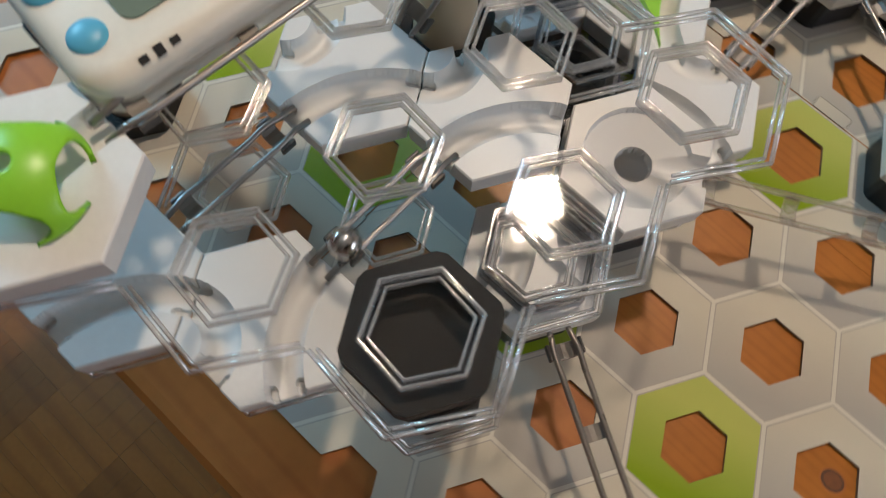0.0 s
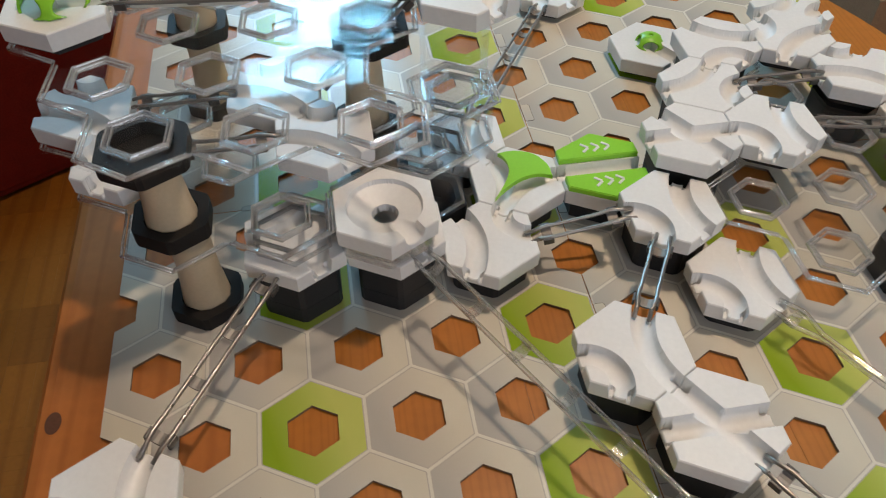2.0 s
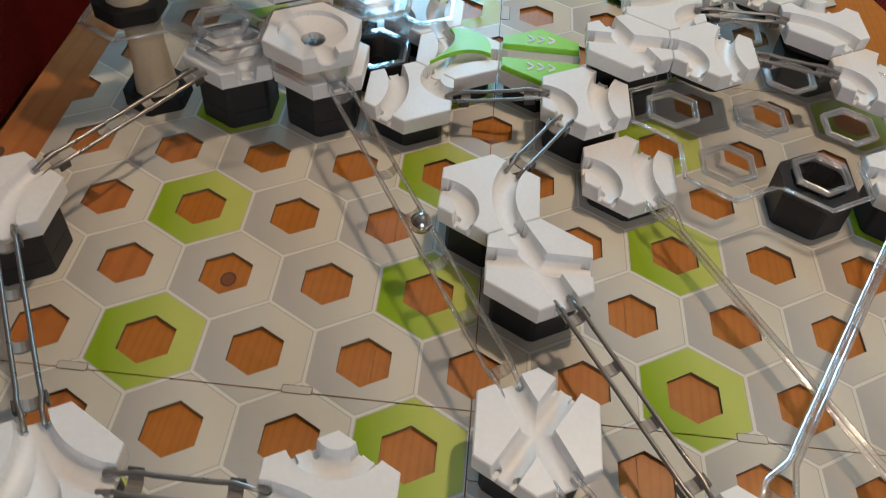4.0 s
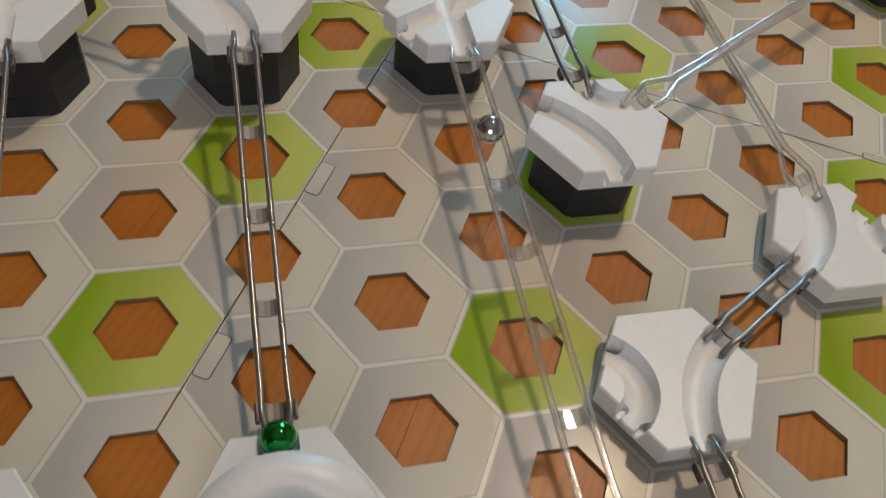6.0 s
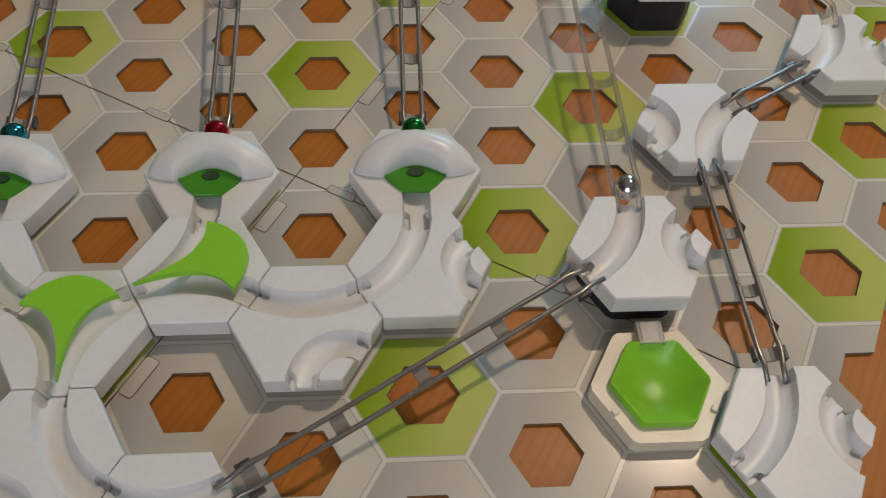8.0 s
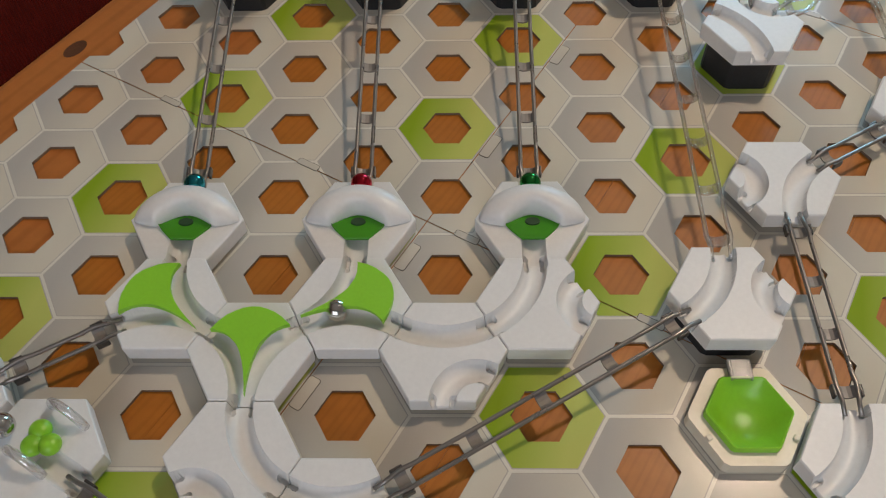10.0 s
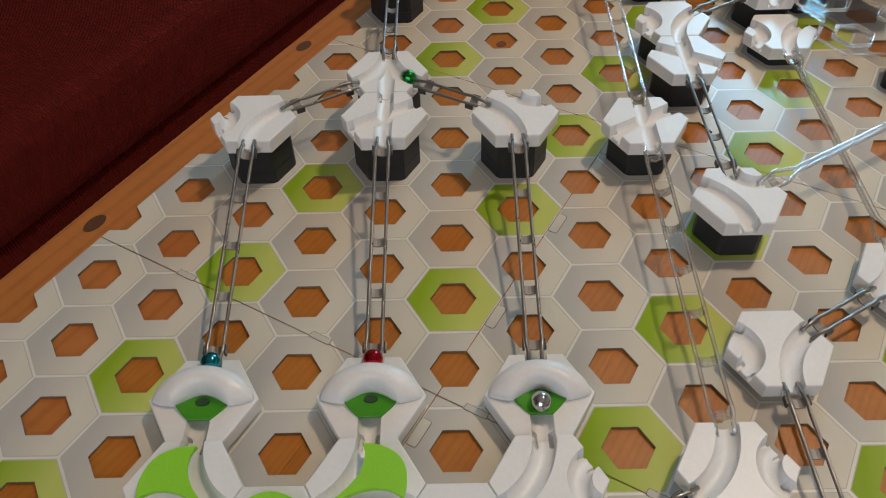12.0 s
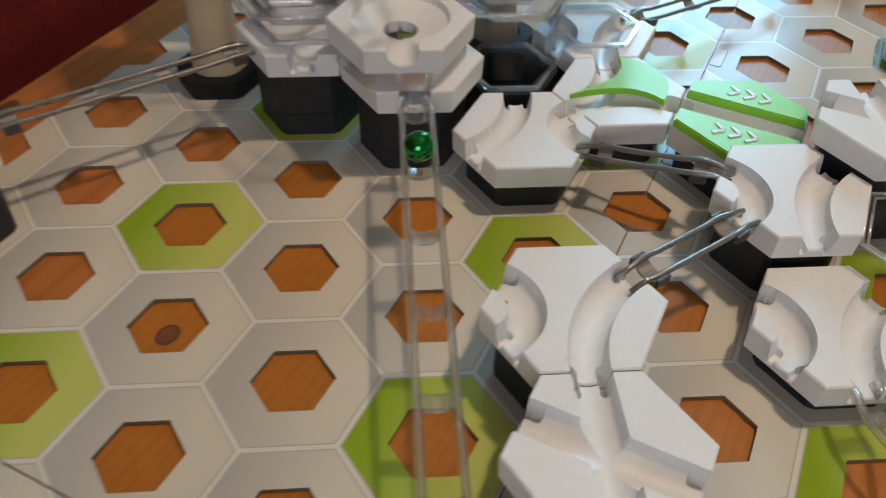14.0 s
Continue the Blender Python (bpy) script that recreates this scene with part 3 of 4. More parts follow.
# ---- rails ----
def rail(c0, y0, z0, c1, y1, z1, clear=False, label="", name="rail", narrow=False):
    """Two bars with cross plates and end clips between two tile edges."""
    a, b = at(c0, y0, z0), at(c1, y1, z1)
    length = (b - a).length
    flat = Vector((b.x - a.x, b.y - a.y, 0)).normalized()
    ahead = (b - a).normalized()
    side = Vector((flat.y, -flat.x, 0))
    up = side.cross(ahead)
    m = Matrix((side, ahead, up)).transposed().to_4x4()
    m.translation = a
    material = M_CLEAR_RAIL if clear else M_STEEL
    ob = thing(name, label or ("clear plastic double rail between two tiles" if clear else "grey metallic double rail between two tiles"), "rail", m, group="clear rails" if clear else "grey rails")
    w = 0.0063 if clear else 0.0048
    lap = 0.0052
    waist = 0.0018 if narrow else w
    r = 0.0016 if narrow else 0.0015 if clear else 0.00125
    run = lap * (5.0 if narrow else 3.2)
    for s in (-1, 1):
        bm = bmesh.new()
        add_tube(bm, [Vector((s * w * 0.85, -lap, -0.0018)), Vector((s * w * 0.85, lap * 0.4, 0.0)), Vector((s * w * 1.05, lap * 1.6, 0.0004)), Vector((s * w * 1.05, lap * 2.2, 0.0004)), Vector((s * waist, run, 0.0)),
                      Vector((s * waist, length - run, 0.0)), Vector((s * w * 1.05, length - lap * 2.2, 0.0004)), Vector((s * w * 1.05, length - lap * 1.6, 0.0004)), Vector((s * w * 0.85, length - lap * 0.4, 0.0)), Vector((s * w * 0.85, length + lap, -0.0018))], r, 8)
        part("bar", bm, material, ob, smooth=True)
    if not clear:
        for f in (lap * 1.5, length - lap * 1.5):
            for s in (-1, 1):
                bm = bmesh.new()
                add_box(bm, pose(s * (w + 0.0019), f, -0.0012), 0.0016, 0.0068, 0.0042, 0.0006)
                part("end_clip", bm, M_CLIP, ob, "dark grey end clip")
    plates = 2 if narrow else max(2, round(length / 0.042) + 1)
    for k in range(plates):
        f = lap * 1.6 + (length - lap * 3.2) * k / (plates - 1)
        bm = bmesh.new()
        wide = 0.0058 if k in (0, plates - 1) else 0.0046
        ys, zs = 0.0032, 0.0011
        for j in range(7):
            a0 = math.pi * j / 7
            a1 = math.pi * (j + 1) / 7
            quad = [(-w * math.cos(t), f + e, -(0.0052 if clear else 0.0032) * math.sin(t) - dz) for t, e, dz in ((a0, -ys, 0), (a1, -ys, 0), (a1, ys, 0), (a0, ys, 0))]
            lowq = [(x, yy, zz - zs) for x, yy, zz in quad]
            vs, ls = [bm.verts.new(q) for q in quad], [bm.verts.new(q) for q in lowq]
            bm.faces.new(vs)
            bm.faces.new(ls[::-1])
            for q in range(4):
                bm.faces.new((vs[q], ls[q], ls[(q + 1) % 4], vs[(q + 1) % 4]))
        bmesh.ops.remove_doubles(bm, verts=bm.verts[:], dist=1e-6)
        part("cross_plate", bm, M_CLEAR_RAIL if clear else M_PLATE, ob)
    return ob


def edge_rail(c0, y0, n0, c1, y1, n1, clear=False, **kw):
    """A rail between the facing edges of two tiles, named by column, row and half-stones."""
    p, q = Vector((c0 * H, y0)), Vector((c1 * H, y1))
    d = (q - p).normalized() * 0.5
    p, q = p + d, q - d
    za = (top(n0) if isinstance(n0, int) else n0) - 0.045
    zb = (top(n1) if isinstance(n1, int) else n1) - 0.045
    return rail(p.x / H, p.y, za, q.x / H, q.y, zb, clear, **kw)


def ball(name, material, label):
    bm = bmesh.new()
    bmesh.ops.create_uvsphere(bm, u_segments=28, v_segments=18, radius=0.00635)
    ob = part(name, bm, material, smooth=True)
    return tagged(ob, label, "marble")


# ---- the near and middle tracks ----
ON_STONES = "white curve tile with grooves on dark stacking stones"
track_tile("cross", 3, 3.5, 2, label="white crossing tile on dark stacking stones")
track_tile("curve", 1, 3.5, 3, 240, ON_STONES)
track_tile("curve", 4, 2, 2, 240, ON_STONES)
track_tile("curve", 4, 6, 2, 0, ON_STONES)
track_tile("cross_mirror", 4, 5, 2, label="white crossing tile on dark stacking stones")
track_tile("cross", -1, 3.5, 3, label="white crossing tile on dark stacking stones")
track_tile("three_way", -1, 4.5, 3, label="white three-way splitter tile on dark stacking stones")
track_tile("curve", -3, 3.5, 3, 0, ON_STONES)
track_tile("curve", -1, 7.5, 3, 0, "white curve tile on a tall dark stone stack")
track_tile("curve", 6, 1, 0, 180)
track_tile("curve", 4, 0, 0, 0)
track_tile("curve", 3, -1.5, 1, 180, "white curve tile on one dark stacking stone")
track_tile("curve", 6, 6, 1, 0, "white curve tile on a flat dark stacking stone", z=0.37)
track_tile("curve", 6, 7, 2, 0, ON_STONES)
track_tile("curve", 4, 8, 1, 180, "white curve tile on one dark stacking stone")
track_tile("curve", 5, 9.5, 1, 0, "white curve tile on one dark stacking stone")
track_tile("curve", 9, 11.5, 0, 0)
track_tile("curve", 4, -3, 0, 180)
track_tile("curve", 0, -2, 0, 120)
track_tile("curve", 1, -1.5, 0, 180)
track_tile("curve", -2, -3, 0, 60)
track_tile("curve", -1, -3.5, 0, 120)
track_tile("curve", -2, -4, 0, 0)
track_tile("curve", -5, -2.5, 0, 0)
track_tile("curve", 9, 4.5, 2, 0, ON_STONES)


def fin_bm():
    """The curved green switch lever: a thin blade with hollow flanks."""
    bm = bmesh.new()
    pts = []
    a, b, c = Vector((-0.36, 0.17)), Vector((0.36, 0.17)), Vector((0.0, -0.50))
    mids = [(a, b, Vector((0.0, 0.60))), (b, c, Vector((0.03, 0.15))), (c, a, Vector((-0.03, 0.15)))]
    for p, q, m in mids:
        for k in range(10):
            t = k / 10
            pts.append(p * (1 - t) ** 2 + m * 2 * t * (1 - t) + q * t * t)
    ring = [(p.x * PITCH, p.y * PITCH) for p in pts][::-1]
    add_prism(bm, ring, 0.0006, 0.0040)
    bmesh.ops.bevel(bm, geom=[e for e in bm.edges if all(v.co.z > 0.003 for v in e.verts)], offset=0.0005, segments=2, affect="EDGES")
    bmesh.ops.recalc_face_normals(bm, faces=bm.faces[:])
    return bm


def switch(c, y, n, turn, fin_turn=0.0):
    ob = track_tile("switch", c, y, n, turn, "white switch tile with a curved green lever", name="switch_tile")
    fin = part("lever", fin_bm(), M_GREEN, ob, "glossy green curved lever")
    fin.matrix_basis = pose(0, 0.0016, 0, 0, 0, fin_turn)
    return fin


switch(-3, -1.5, 0, 60, -10)
switch(-2, -2, 0, 0, 4)
end_lever = switch(-1, -1.5, 0, 300, -8)
switch(5, 8.5, 1, 300, -12)


def lens_hood():
    """The launcher's white hood: a thick, bowed, rounded vault that overhangs in front."""
    bm = bmesh.new()
    nu = 48
    rows = []
    for i in range(nu + 1):
        x = -0.525 + 1.05 * i / nu
        w = max(0.0, 1 - (x / 0.53) ** 2)
        z, w = 0.255 * w ** 0.6, w ** 0.58
        prof = [(0.33, -0.1), (0.33, 0.35), (0.32, 0.60), (0.295, 0.80), (0.25, 0.93), (0.185, 1.0), (0.115, 0.99), (0.04, 0.92), (-0.02, 0.79), (-0.065, 0.62), (-0.09, 0.44), (-0.098, 0.30), (-0.10, 0.16), (-0.10, 0.02), (-0.06, -0.02), (0.02, -0.05), (0.09, -0.1)]
        arch = max(0.0, 1 - (x / 0.30) ** 2) ** 1.5
        rows.append([bm.verts.new((x * PITCH, (y * w - 0.02 + 0.16 * arch * min(1.0, max(0.0, (0.17 - y) / 0.27))) * PITCH, (zz * z + 0.004) * PITCH)) for y, zz in prof])
    n = len(rows[0])
    for a, b in zip(rows, rows[1:]):
        for k in range(n):
            bm.faces.new((a[k], a[(k + 1) % n], b[(k + 1) % n], b[k]))
    bm.faces.new(rows[0])
    bm.faces.new(rows[-1][::-1])
    bmesh.ops.recalc_face_normals(bm, faces=bm.faces[:])
    return bm


def scoop_bm():
    """The green scoop: a flat diamond in the hollow, with pointed ends and a tongue towards the groove."""
    bm = bmesh.new()
    nu, nv = 32, 10
    rows = []
    for i in range(nu + 1):
        x = -0.265 + 0.53 * i / nu
        a = abs(x) / 0.265
        hi = -0.085 + 0.165 * (1 - a ** 1.8)
        lo = -0.085 - 0.165 * min(1.0, (1 - a) / 0.55) ** 0.85
        row = []
        for k in range(nv + 1):
            y = lo + (hi - lo) * k / nv
            edge = 0.0 if k in (0, nv) or i in (0, nu) else 1.0
            row.append(bm.verts.new((x * PITCH, y * PITCH, (0.008 + 0.014 * (1 - edge) + 0.02 * a * a) * PITCH)))
        rows.append(row)
    top_faces = []
    for a, b in zip(rows, rows[1:]):
        for k in range(nv):
            top_faces.append(bm.faces.new((a[k], b[k], b[k + 1], a[k + 1])))
    made = bmesh.ops.extrude_face_region(bm, geom=top_faces)
    bmesh.ops.translate(bm, verts=[v for v in made["geom"] if isinstance(v, bmesh.types.BMVert)], vec=(0, 0, -0.0022))
    bmesh.ops.remove_doubles(bm, verts=bm.verts[:], dist=1e-6)
    bmesh.ops.recalc_face_normals(bm, faces=bm.faces[:])
    return bm


def catcher(c, y):
    ob = track_tile("catch", c, y, 0, 0, "white magnetic launcher tile with a hood over green plastic", z=0.25, name="launcher_tile")
    part("hood", lens_hood(), M_WHITE, ob, "arched white hood", smooth=True)
    part("scoop", scoop_bm(), M_GREEN_CLEAR, ob, "translucent green scoop", smooth=True)
    bm = bmesh.new()
    bmesh.ops.create_cone(bm, cap_ends=True, segments=24, radius1=0.0034, radius2=0.0032, depth=0.0010, matrix=pose(0, -0.045 * PITCH, 0.016 * PITCH) @ Matrix.Diagonal((1.3, 0.8, 1, 1)))
    part("magnet", bm, M_MAGNET, ob, "dark green round magnet")
    return ob


for cc in (1, -1, -3):
    catcher(cc, -0.5)

edge_rail(3, 3.5, 2, 3, -1.5, 1, clear=True)
edge_rail(3, 8.5, 3, 3, 3.5, 2, clear=True)
edge_rail(6, 6, 0.37, 6, 1, 0, clear=True, narrow=True, label="narrow clear plastic rail that forks at its ends")
edge_rail(4, 2, 2, 9, 4.5, 2, clear=True, narrow=True, label="narrow clear plastic rail that forks at its ends")
edge_rail(1, 3.5, 3, 1, -0.5, 0.27)
edge_rail(-1, 3.5, 3, -1, -0.5, 0.27)
edge_rail(-3, 3.5, 3, -3, -0.5, 0.27)
edge_rail(-1, 4.5, 3, -3, 3.5, 3)
edge_rail(-1, 4.5, 3, 1, 3.5, 3)
edge_rail(-1, 7.5, 3, -1, 4.5, 3)
edge_rail(2, 9, 3, -1, 7.5, 3)
edge_rail(4, 5, 2, 4, 2, 2)
edge_rail(4, 6, 2, 6, 7, 2)
edge_rail(4, 8, 1, 6, 7, 2)
edge_rail(5, 9.5, 1, 9, 11.5, 0)
edge_rail(6, 1, 0, 4, 0, 0)
edge_rail(4, 0, 0, 4, -3, 0)
edge_rail(3, -1.5, 1, -1, -3.5, 0)
edge_rail(-3, -1.5, 0, -5, -2.5, 0)
edge_rail(-4, -3, 0, -2, -4, 0)


# ---- green landing bowl ----
M_INLET = mat("milky_inlet_plastic", (0.62, 0.62, 0.60), 0.25, vary=0.03, trans=0.7)


def bowl_tile(c, y, zt=0.16):
    ob = thing("landing_tile", "low white hexagonal tile holding a glossy green bowl", "track tile", Matrix.Translation(at(c, y, zt)), group="track tiles")
    bm = bmesh.new()
    add_ring_prism(bm, [(x * PITCH, yy * PITCH) for x, yy in soft_hex(0.515, 0.03)], [(x * PITCH, yy * PITCH) for x, yy in soft_hex(0.362, 0.012)], -zt * PITCH + 0.0003, 0)
    part("tile_body", bm, M_CREAM, ob)
    bm = bmesh.new()
    rings = []
    for r, z in ((0.36, -0.06), (0.384, -0.04), (0.384, 0.062), (0.378, 0.075), (0.366, 0.078), (0.355, 0.066), (0.325, 0.02), (0.28, -0.035), (0.22, -0.08), (0.14, -0.11), (0.06, -0.12)):
        rings.append([bm.verts.new((x * PITCH, yy * PITCH, z * PITCH)) for x, yy in soft_hex(r, r * (0.05 if r > 0.35 else 0.12 if r > 0.3 else 0.28))])
    for a, b in zip(rings, rings[1:]):
        for k in range(12):
            bm.faces.new((a[k], a[(k + 1) % 12], b[(k + 1) % 12], b[k]))
    bm.faces.new(rings[-1])
    bmesh.ops.recalc_face_normals(bm, faces=bm.faces[:])
    for e in bm.edges:
        e.smooth = len(e.link_faces) < 2 or e.calc_face_angle(0) < 0.8
    part("bowl", bm, M_GREEN, ob, "glossy green bowl", smooth=True)
    bm = bmesh.new()
    for s in (-1, 1):
        add_box(bm, pose(s * 0.085 * PITCH, 0.40 * PITCH, 0.0030), 0.03 * PITCH, 0.20 * PITCH, 0.0036, 0.0005)
    add_box(bm, pose(0, 0.40 * PITCH, 0.0046), 0.14 * PITCH, 0.19 * PITCH, 0.0010)
    part("inlet", bm, M_INLET, ob, "clear plastic inlet")
    for k in (210, 330):
        bm = bmesh.new()
        a = radians(k)
        add_box(bm, pose(0.42 * PITCH * math.cos(a), 0.42 * PITCH * math.sin(a), 0.0008, 0, 0, k), 0.05 * PITCH, 0.05 * PITCH, 0.0024, 0.0006)
        part("peg", bm, M_CREAM, ob)
    return ob


bowl_tile(3, -2.56)


# ---- clear levels, towers and what stands on them ----
def level_plate(cells, z, label, m=Matrix()):
    """A clear plate over several hexagons, with a raised hoop in each and a double rim round the outside."""
    ob = thing("level_plate", label, "level plate", Matrix.Translation((0, 0, z * PITCH)) @ m, group="clear level plates")
    bm = bmesh.new()
    have = set(cells)
    R = 1 / math.sqrt(3)
    ring = hexring(R)
    edges = []
    for c, y in cells:
        ctr = Vector((c * H, y))
        v = [bm.verts.new(((ctr.x + x) * PITCH, (ctr.y + yy) * PITCH, 0)) for x, yy in ring]
        bm.faces.new(v)
        for k in range(6):
            ang = radians(60 * k + 30)
            nx, ny = ctr.x + math.cos(ang), ctr.y + math.sin(ang)
            key = (round(nx / H), round(ny * 2) / 2)
            if key not in have:
                edges.append((ctr + Vector(ring[k]), ctr + Vector(ring[(k + 1) % 6])))
    bmesh.ops.remove_doubles(bm, verts=bm.verts[:], dist=1e-5)
    bmesh.ops.solidify(bm, geom=bm.faces[:], thickness=0.0022)
    part("sheet", bm, M_CLEAR, ob)
    for c, y in cells:
        bm = bmesh.new()
        for r0, r1, h in ((0.335, 0.305, 0.0034), (0.285, 0.262, 0.0024)):
            add_round_hoop(bm, Vector((c * H, y, 0)) * PITCH, r0 * PITCH, r1 * PITCH, 0.0003, h)
        part("hoop", bm, M_CLEAR_RIM, ob)
    for p, q in edges:
        bm = bmesh.new()
        a, b2 = Vector((p.x, p.y, 0)) * PITCH, Vector((q.x, q.y, 0)) * PITCH
        d = (b2 - a).normalized()
        nrm = Vector((-d.y, d.x, 0))
        for off, hgt, r in ((0.0005, 0.0012, 0.00085), (0.0027, 0.0008, 0.0007)):
            lift = nrm * off + Vector((0, 0, hgt))
            cut = 0.0003 if off < 0.001 else 0.0015
            add_tube(bm, [a + d * cut + lift, b2 - d * cut + lift], r, 10)
        for f in bm.faces:
            f.smooth = len(f.verts) == 4
        part("rim", bm, M_CLEAR_RIM, ob)
    return ob


UPPER = [(1, 9.5), (1, 10.5), (1, 11.5), (2, 9), (2, 10), (2, 11), (3, 8.5), (3, 9.5), (3, 10.5), (4, 10), (4, 11)]
LOWER = [(1, 9.5), (1, 10.5), (1, 11.5), (2, 9), (2, 10), (2, 11), (3, 9.5), (3, 10.5), (4, 9), (5, 9.5)]
EAST = [(7, 6.5), (7, 5.5), (8, 6), (8, 5), (9, 6.5), (9, 5.5), (8, 7), (9, 7.5), (10, 6), (10, 7), (10, 8)]
Z1, Z2, Z3 = 1.10, 2.24, 0.54
MID = (-0.08, 0.05)               # the tower leans a little with each storey
UP_M = Matrix.Translation(at(2 - 0.125, 9.5 + 0.02)) @ Matrix.Rotation(-0.082, 4, "Z") @ Matrix.Translation(-at(2, 9.5))


def up(c, y):
    """Column and row of a place on the top storey, which is turned a little."""
    p = UP_M @ at(c, y)
    return p.x / H / PITCH, p.y / PITCH


level_plate(UPPER, Z2, "clear plastic level plate on tall towers", UP_M)
level_plate(LOWER, Z1, "clear plastic level plate between the tower storeys", Matrix.Translation(at(*MID)))
level_plate(EAST, Z3, "clear plastic level plate on dark stones")


def tower(c, y, z0, z1, label="beige tower tube between dark hexagonal collars"):
    """A beige tube that stands in a dark collar."""
    ob = thing("tower", label, "tower", Matrix.Translation(at(c, y, z0)), group="towers")
    h = (z1 - z0) * PITCH
    bm = bmesh.new()
    ring_o = [(x * PITCH, yy * PITCH) for x, yy in soft_hex(STONE_R * 0.88, 0.035)]
    ring_i = [(x * PITCH, yy * PITCH) for x, yy in soft_hex(STONE_R * 0.62, 0.06)]
    add_ring_prism(bm, ring_o, ring_i, 0.0002, 0.175 * PITCH)
    part("collar", bm, M_COLLAR, ob, "near-black hexagonal collar")
    bm = bmesh.new()
    prof = ((0.25, 0.02), (0.245, 0.18), (0.22, 0.4), (0.20, 0.7), (0.205, 0.9), (0.225, 0.985))
    rings = [[bm.verts.new((r * PITCH * math.cos(math.tau * k / 28), r * PITCH * math.sin(math.tau * k / 28), f * h)) for k in range(28)] for r, f in prof]
    for a, b2 in zip(rings, rings[1:]):
        for k in range(28):
            bm.faces.new((a[k], a[(k + 1) % 28], b2[(k + 1) % 28], b2[k]))
    bm.faces.new(rings[0][::-1])
    bm.faces.new(rings[-1])
    part("tube", bm, M_PILLAR, ob, "matt beige tube", smooth=True)
    return ob


def collar_cap(c, y, z0, n=1.4, dark=M_COLLAR):
    """A dark hollow stone on a plate."""
    ob = thing("stacking_stone", "dark grey hollow hexagonal stacking stone", "stacking stone", Matrix.Translation(at(c, y, z0)), group="loose stones")
    bm = bmesh.new()
    add_ring_prism(bm, [(x * PITCH, yy * PITCH) for x, yy in soft_hex(STONE_R * 0.98, 0.035)], [(x * PITCH, yy * PITCH) for x, yy in soft_hex(STONE_R * 0.70, 0.05)], 0.0003, 0.175 * n * PITCH)
    part("wall", bm, dark, ob)
    bm = bmesh.new()
    add_prism(bm, [(x * PITCH, yy * PITCH) for x, yy in soft_hex(STONE_R * 0.70, 0.05)], 0.0006, 0.2 * 0.175 * n * PITCH)
    part("floor_web", bm, dark, ob)
    return ob


for c, y, z in ((1, 9.5, Z1), (4, 10, 0.72)):
    tower(c, y, 0.0, z - 0.04)
    tower(c + MID[0], y + MID[1], z + 0.06 if z == Z1 else z, Z2 - 0.23)
collar_cap(4, 9, 0.0, 2.05)
collar_cap(*up(1, 9.5), Z2 - 0.235, 0.98)
collar_cap(*up(4, 10), Z2 - 0.235, 0.98)
tower(3, 12.5, 0.0, Z1 - 0.01)
tower(3, 12.5, Z1, Z2 + 0.20)
for c, y in ((8, 5), (10, 7)):
    collar_cap(c, y, 0.0, 2.7, M_STONE)

# storey between the plates
ON_LEVEL = "cream-lit white curve tile on the clear level plate"
track_tile("curve", 1 + MID[0], 10.5 + MID[1], 0, 300, ON_LEVEL, base=Z1 + 0.02, z=Z1 + 0.31)
track_tile("curve", 1 + MID[0], 11.5 + MID[1], 0, 240, ON_LEVEL, base=Z1 + 0.02, z=Z1 + 0.31)
track_tile("curve", 3 + MID[0], 9.5 + MID[1], 0, 240, ON_LEVEL, base=Z1 + 0.02, z=Z1 + 0.31)
track_tile("curve", 3 + MID[0], 10.5 + MID[1], 0, 240, ON_LEVEL, base=Z1 + 0.02, z=Z1 + 0.31)
edge_rail(1 + MID[0], 11.5 + MID[1], Z1 + 0.33, 3 + MID[0], 10.5 + MID[1], Z1 + 0.33)
edge_rail(1 + MID[0], 10.5 + MID[1], Z1 + 0.33, 3 + MID[0], 9.5 + MID[1], Z1 + 0.33)
# tall white stack at the head of the long clear rail
track_tile("curve", 2, 9, 3, 120, "white tile on a tall dark stone stack under a clear plate", z=0.835)
track_tile("straight", 3, 8.5, 3, 0, "white straight tile on a tall dark stone stack")
vortex = thing("vortex_tile", "white funnel tile with a round hole in the middle", "track tile", Matrix.Translation(at(2.9, 8.5, 1.17)), group="track tiles")
share("tile_body", MESH["vortex"], vortex)
bm = bmesh.new()
add_ring_prism(bm, [(x * PITCH, yy * PITCH) for x, yy in soft_hex(0.53, 0.04)], [(x * PITCH, yy * PITCH) for x, yy in soft_hex(0.47, 0.04)], -0.375 * PITCH, -TILE_T * PITCH)
part("adapter", bm, M_CLEAR_RIM, vortex, "clear plastic adapter ring")

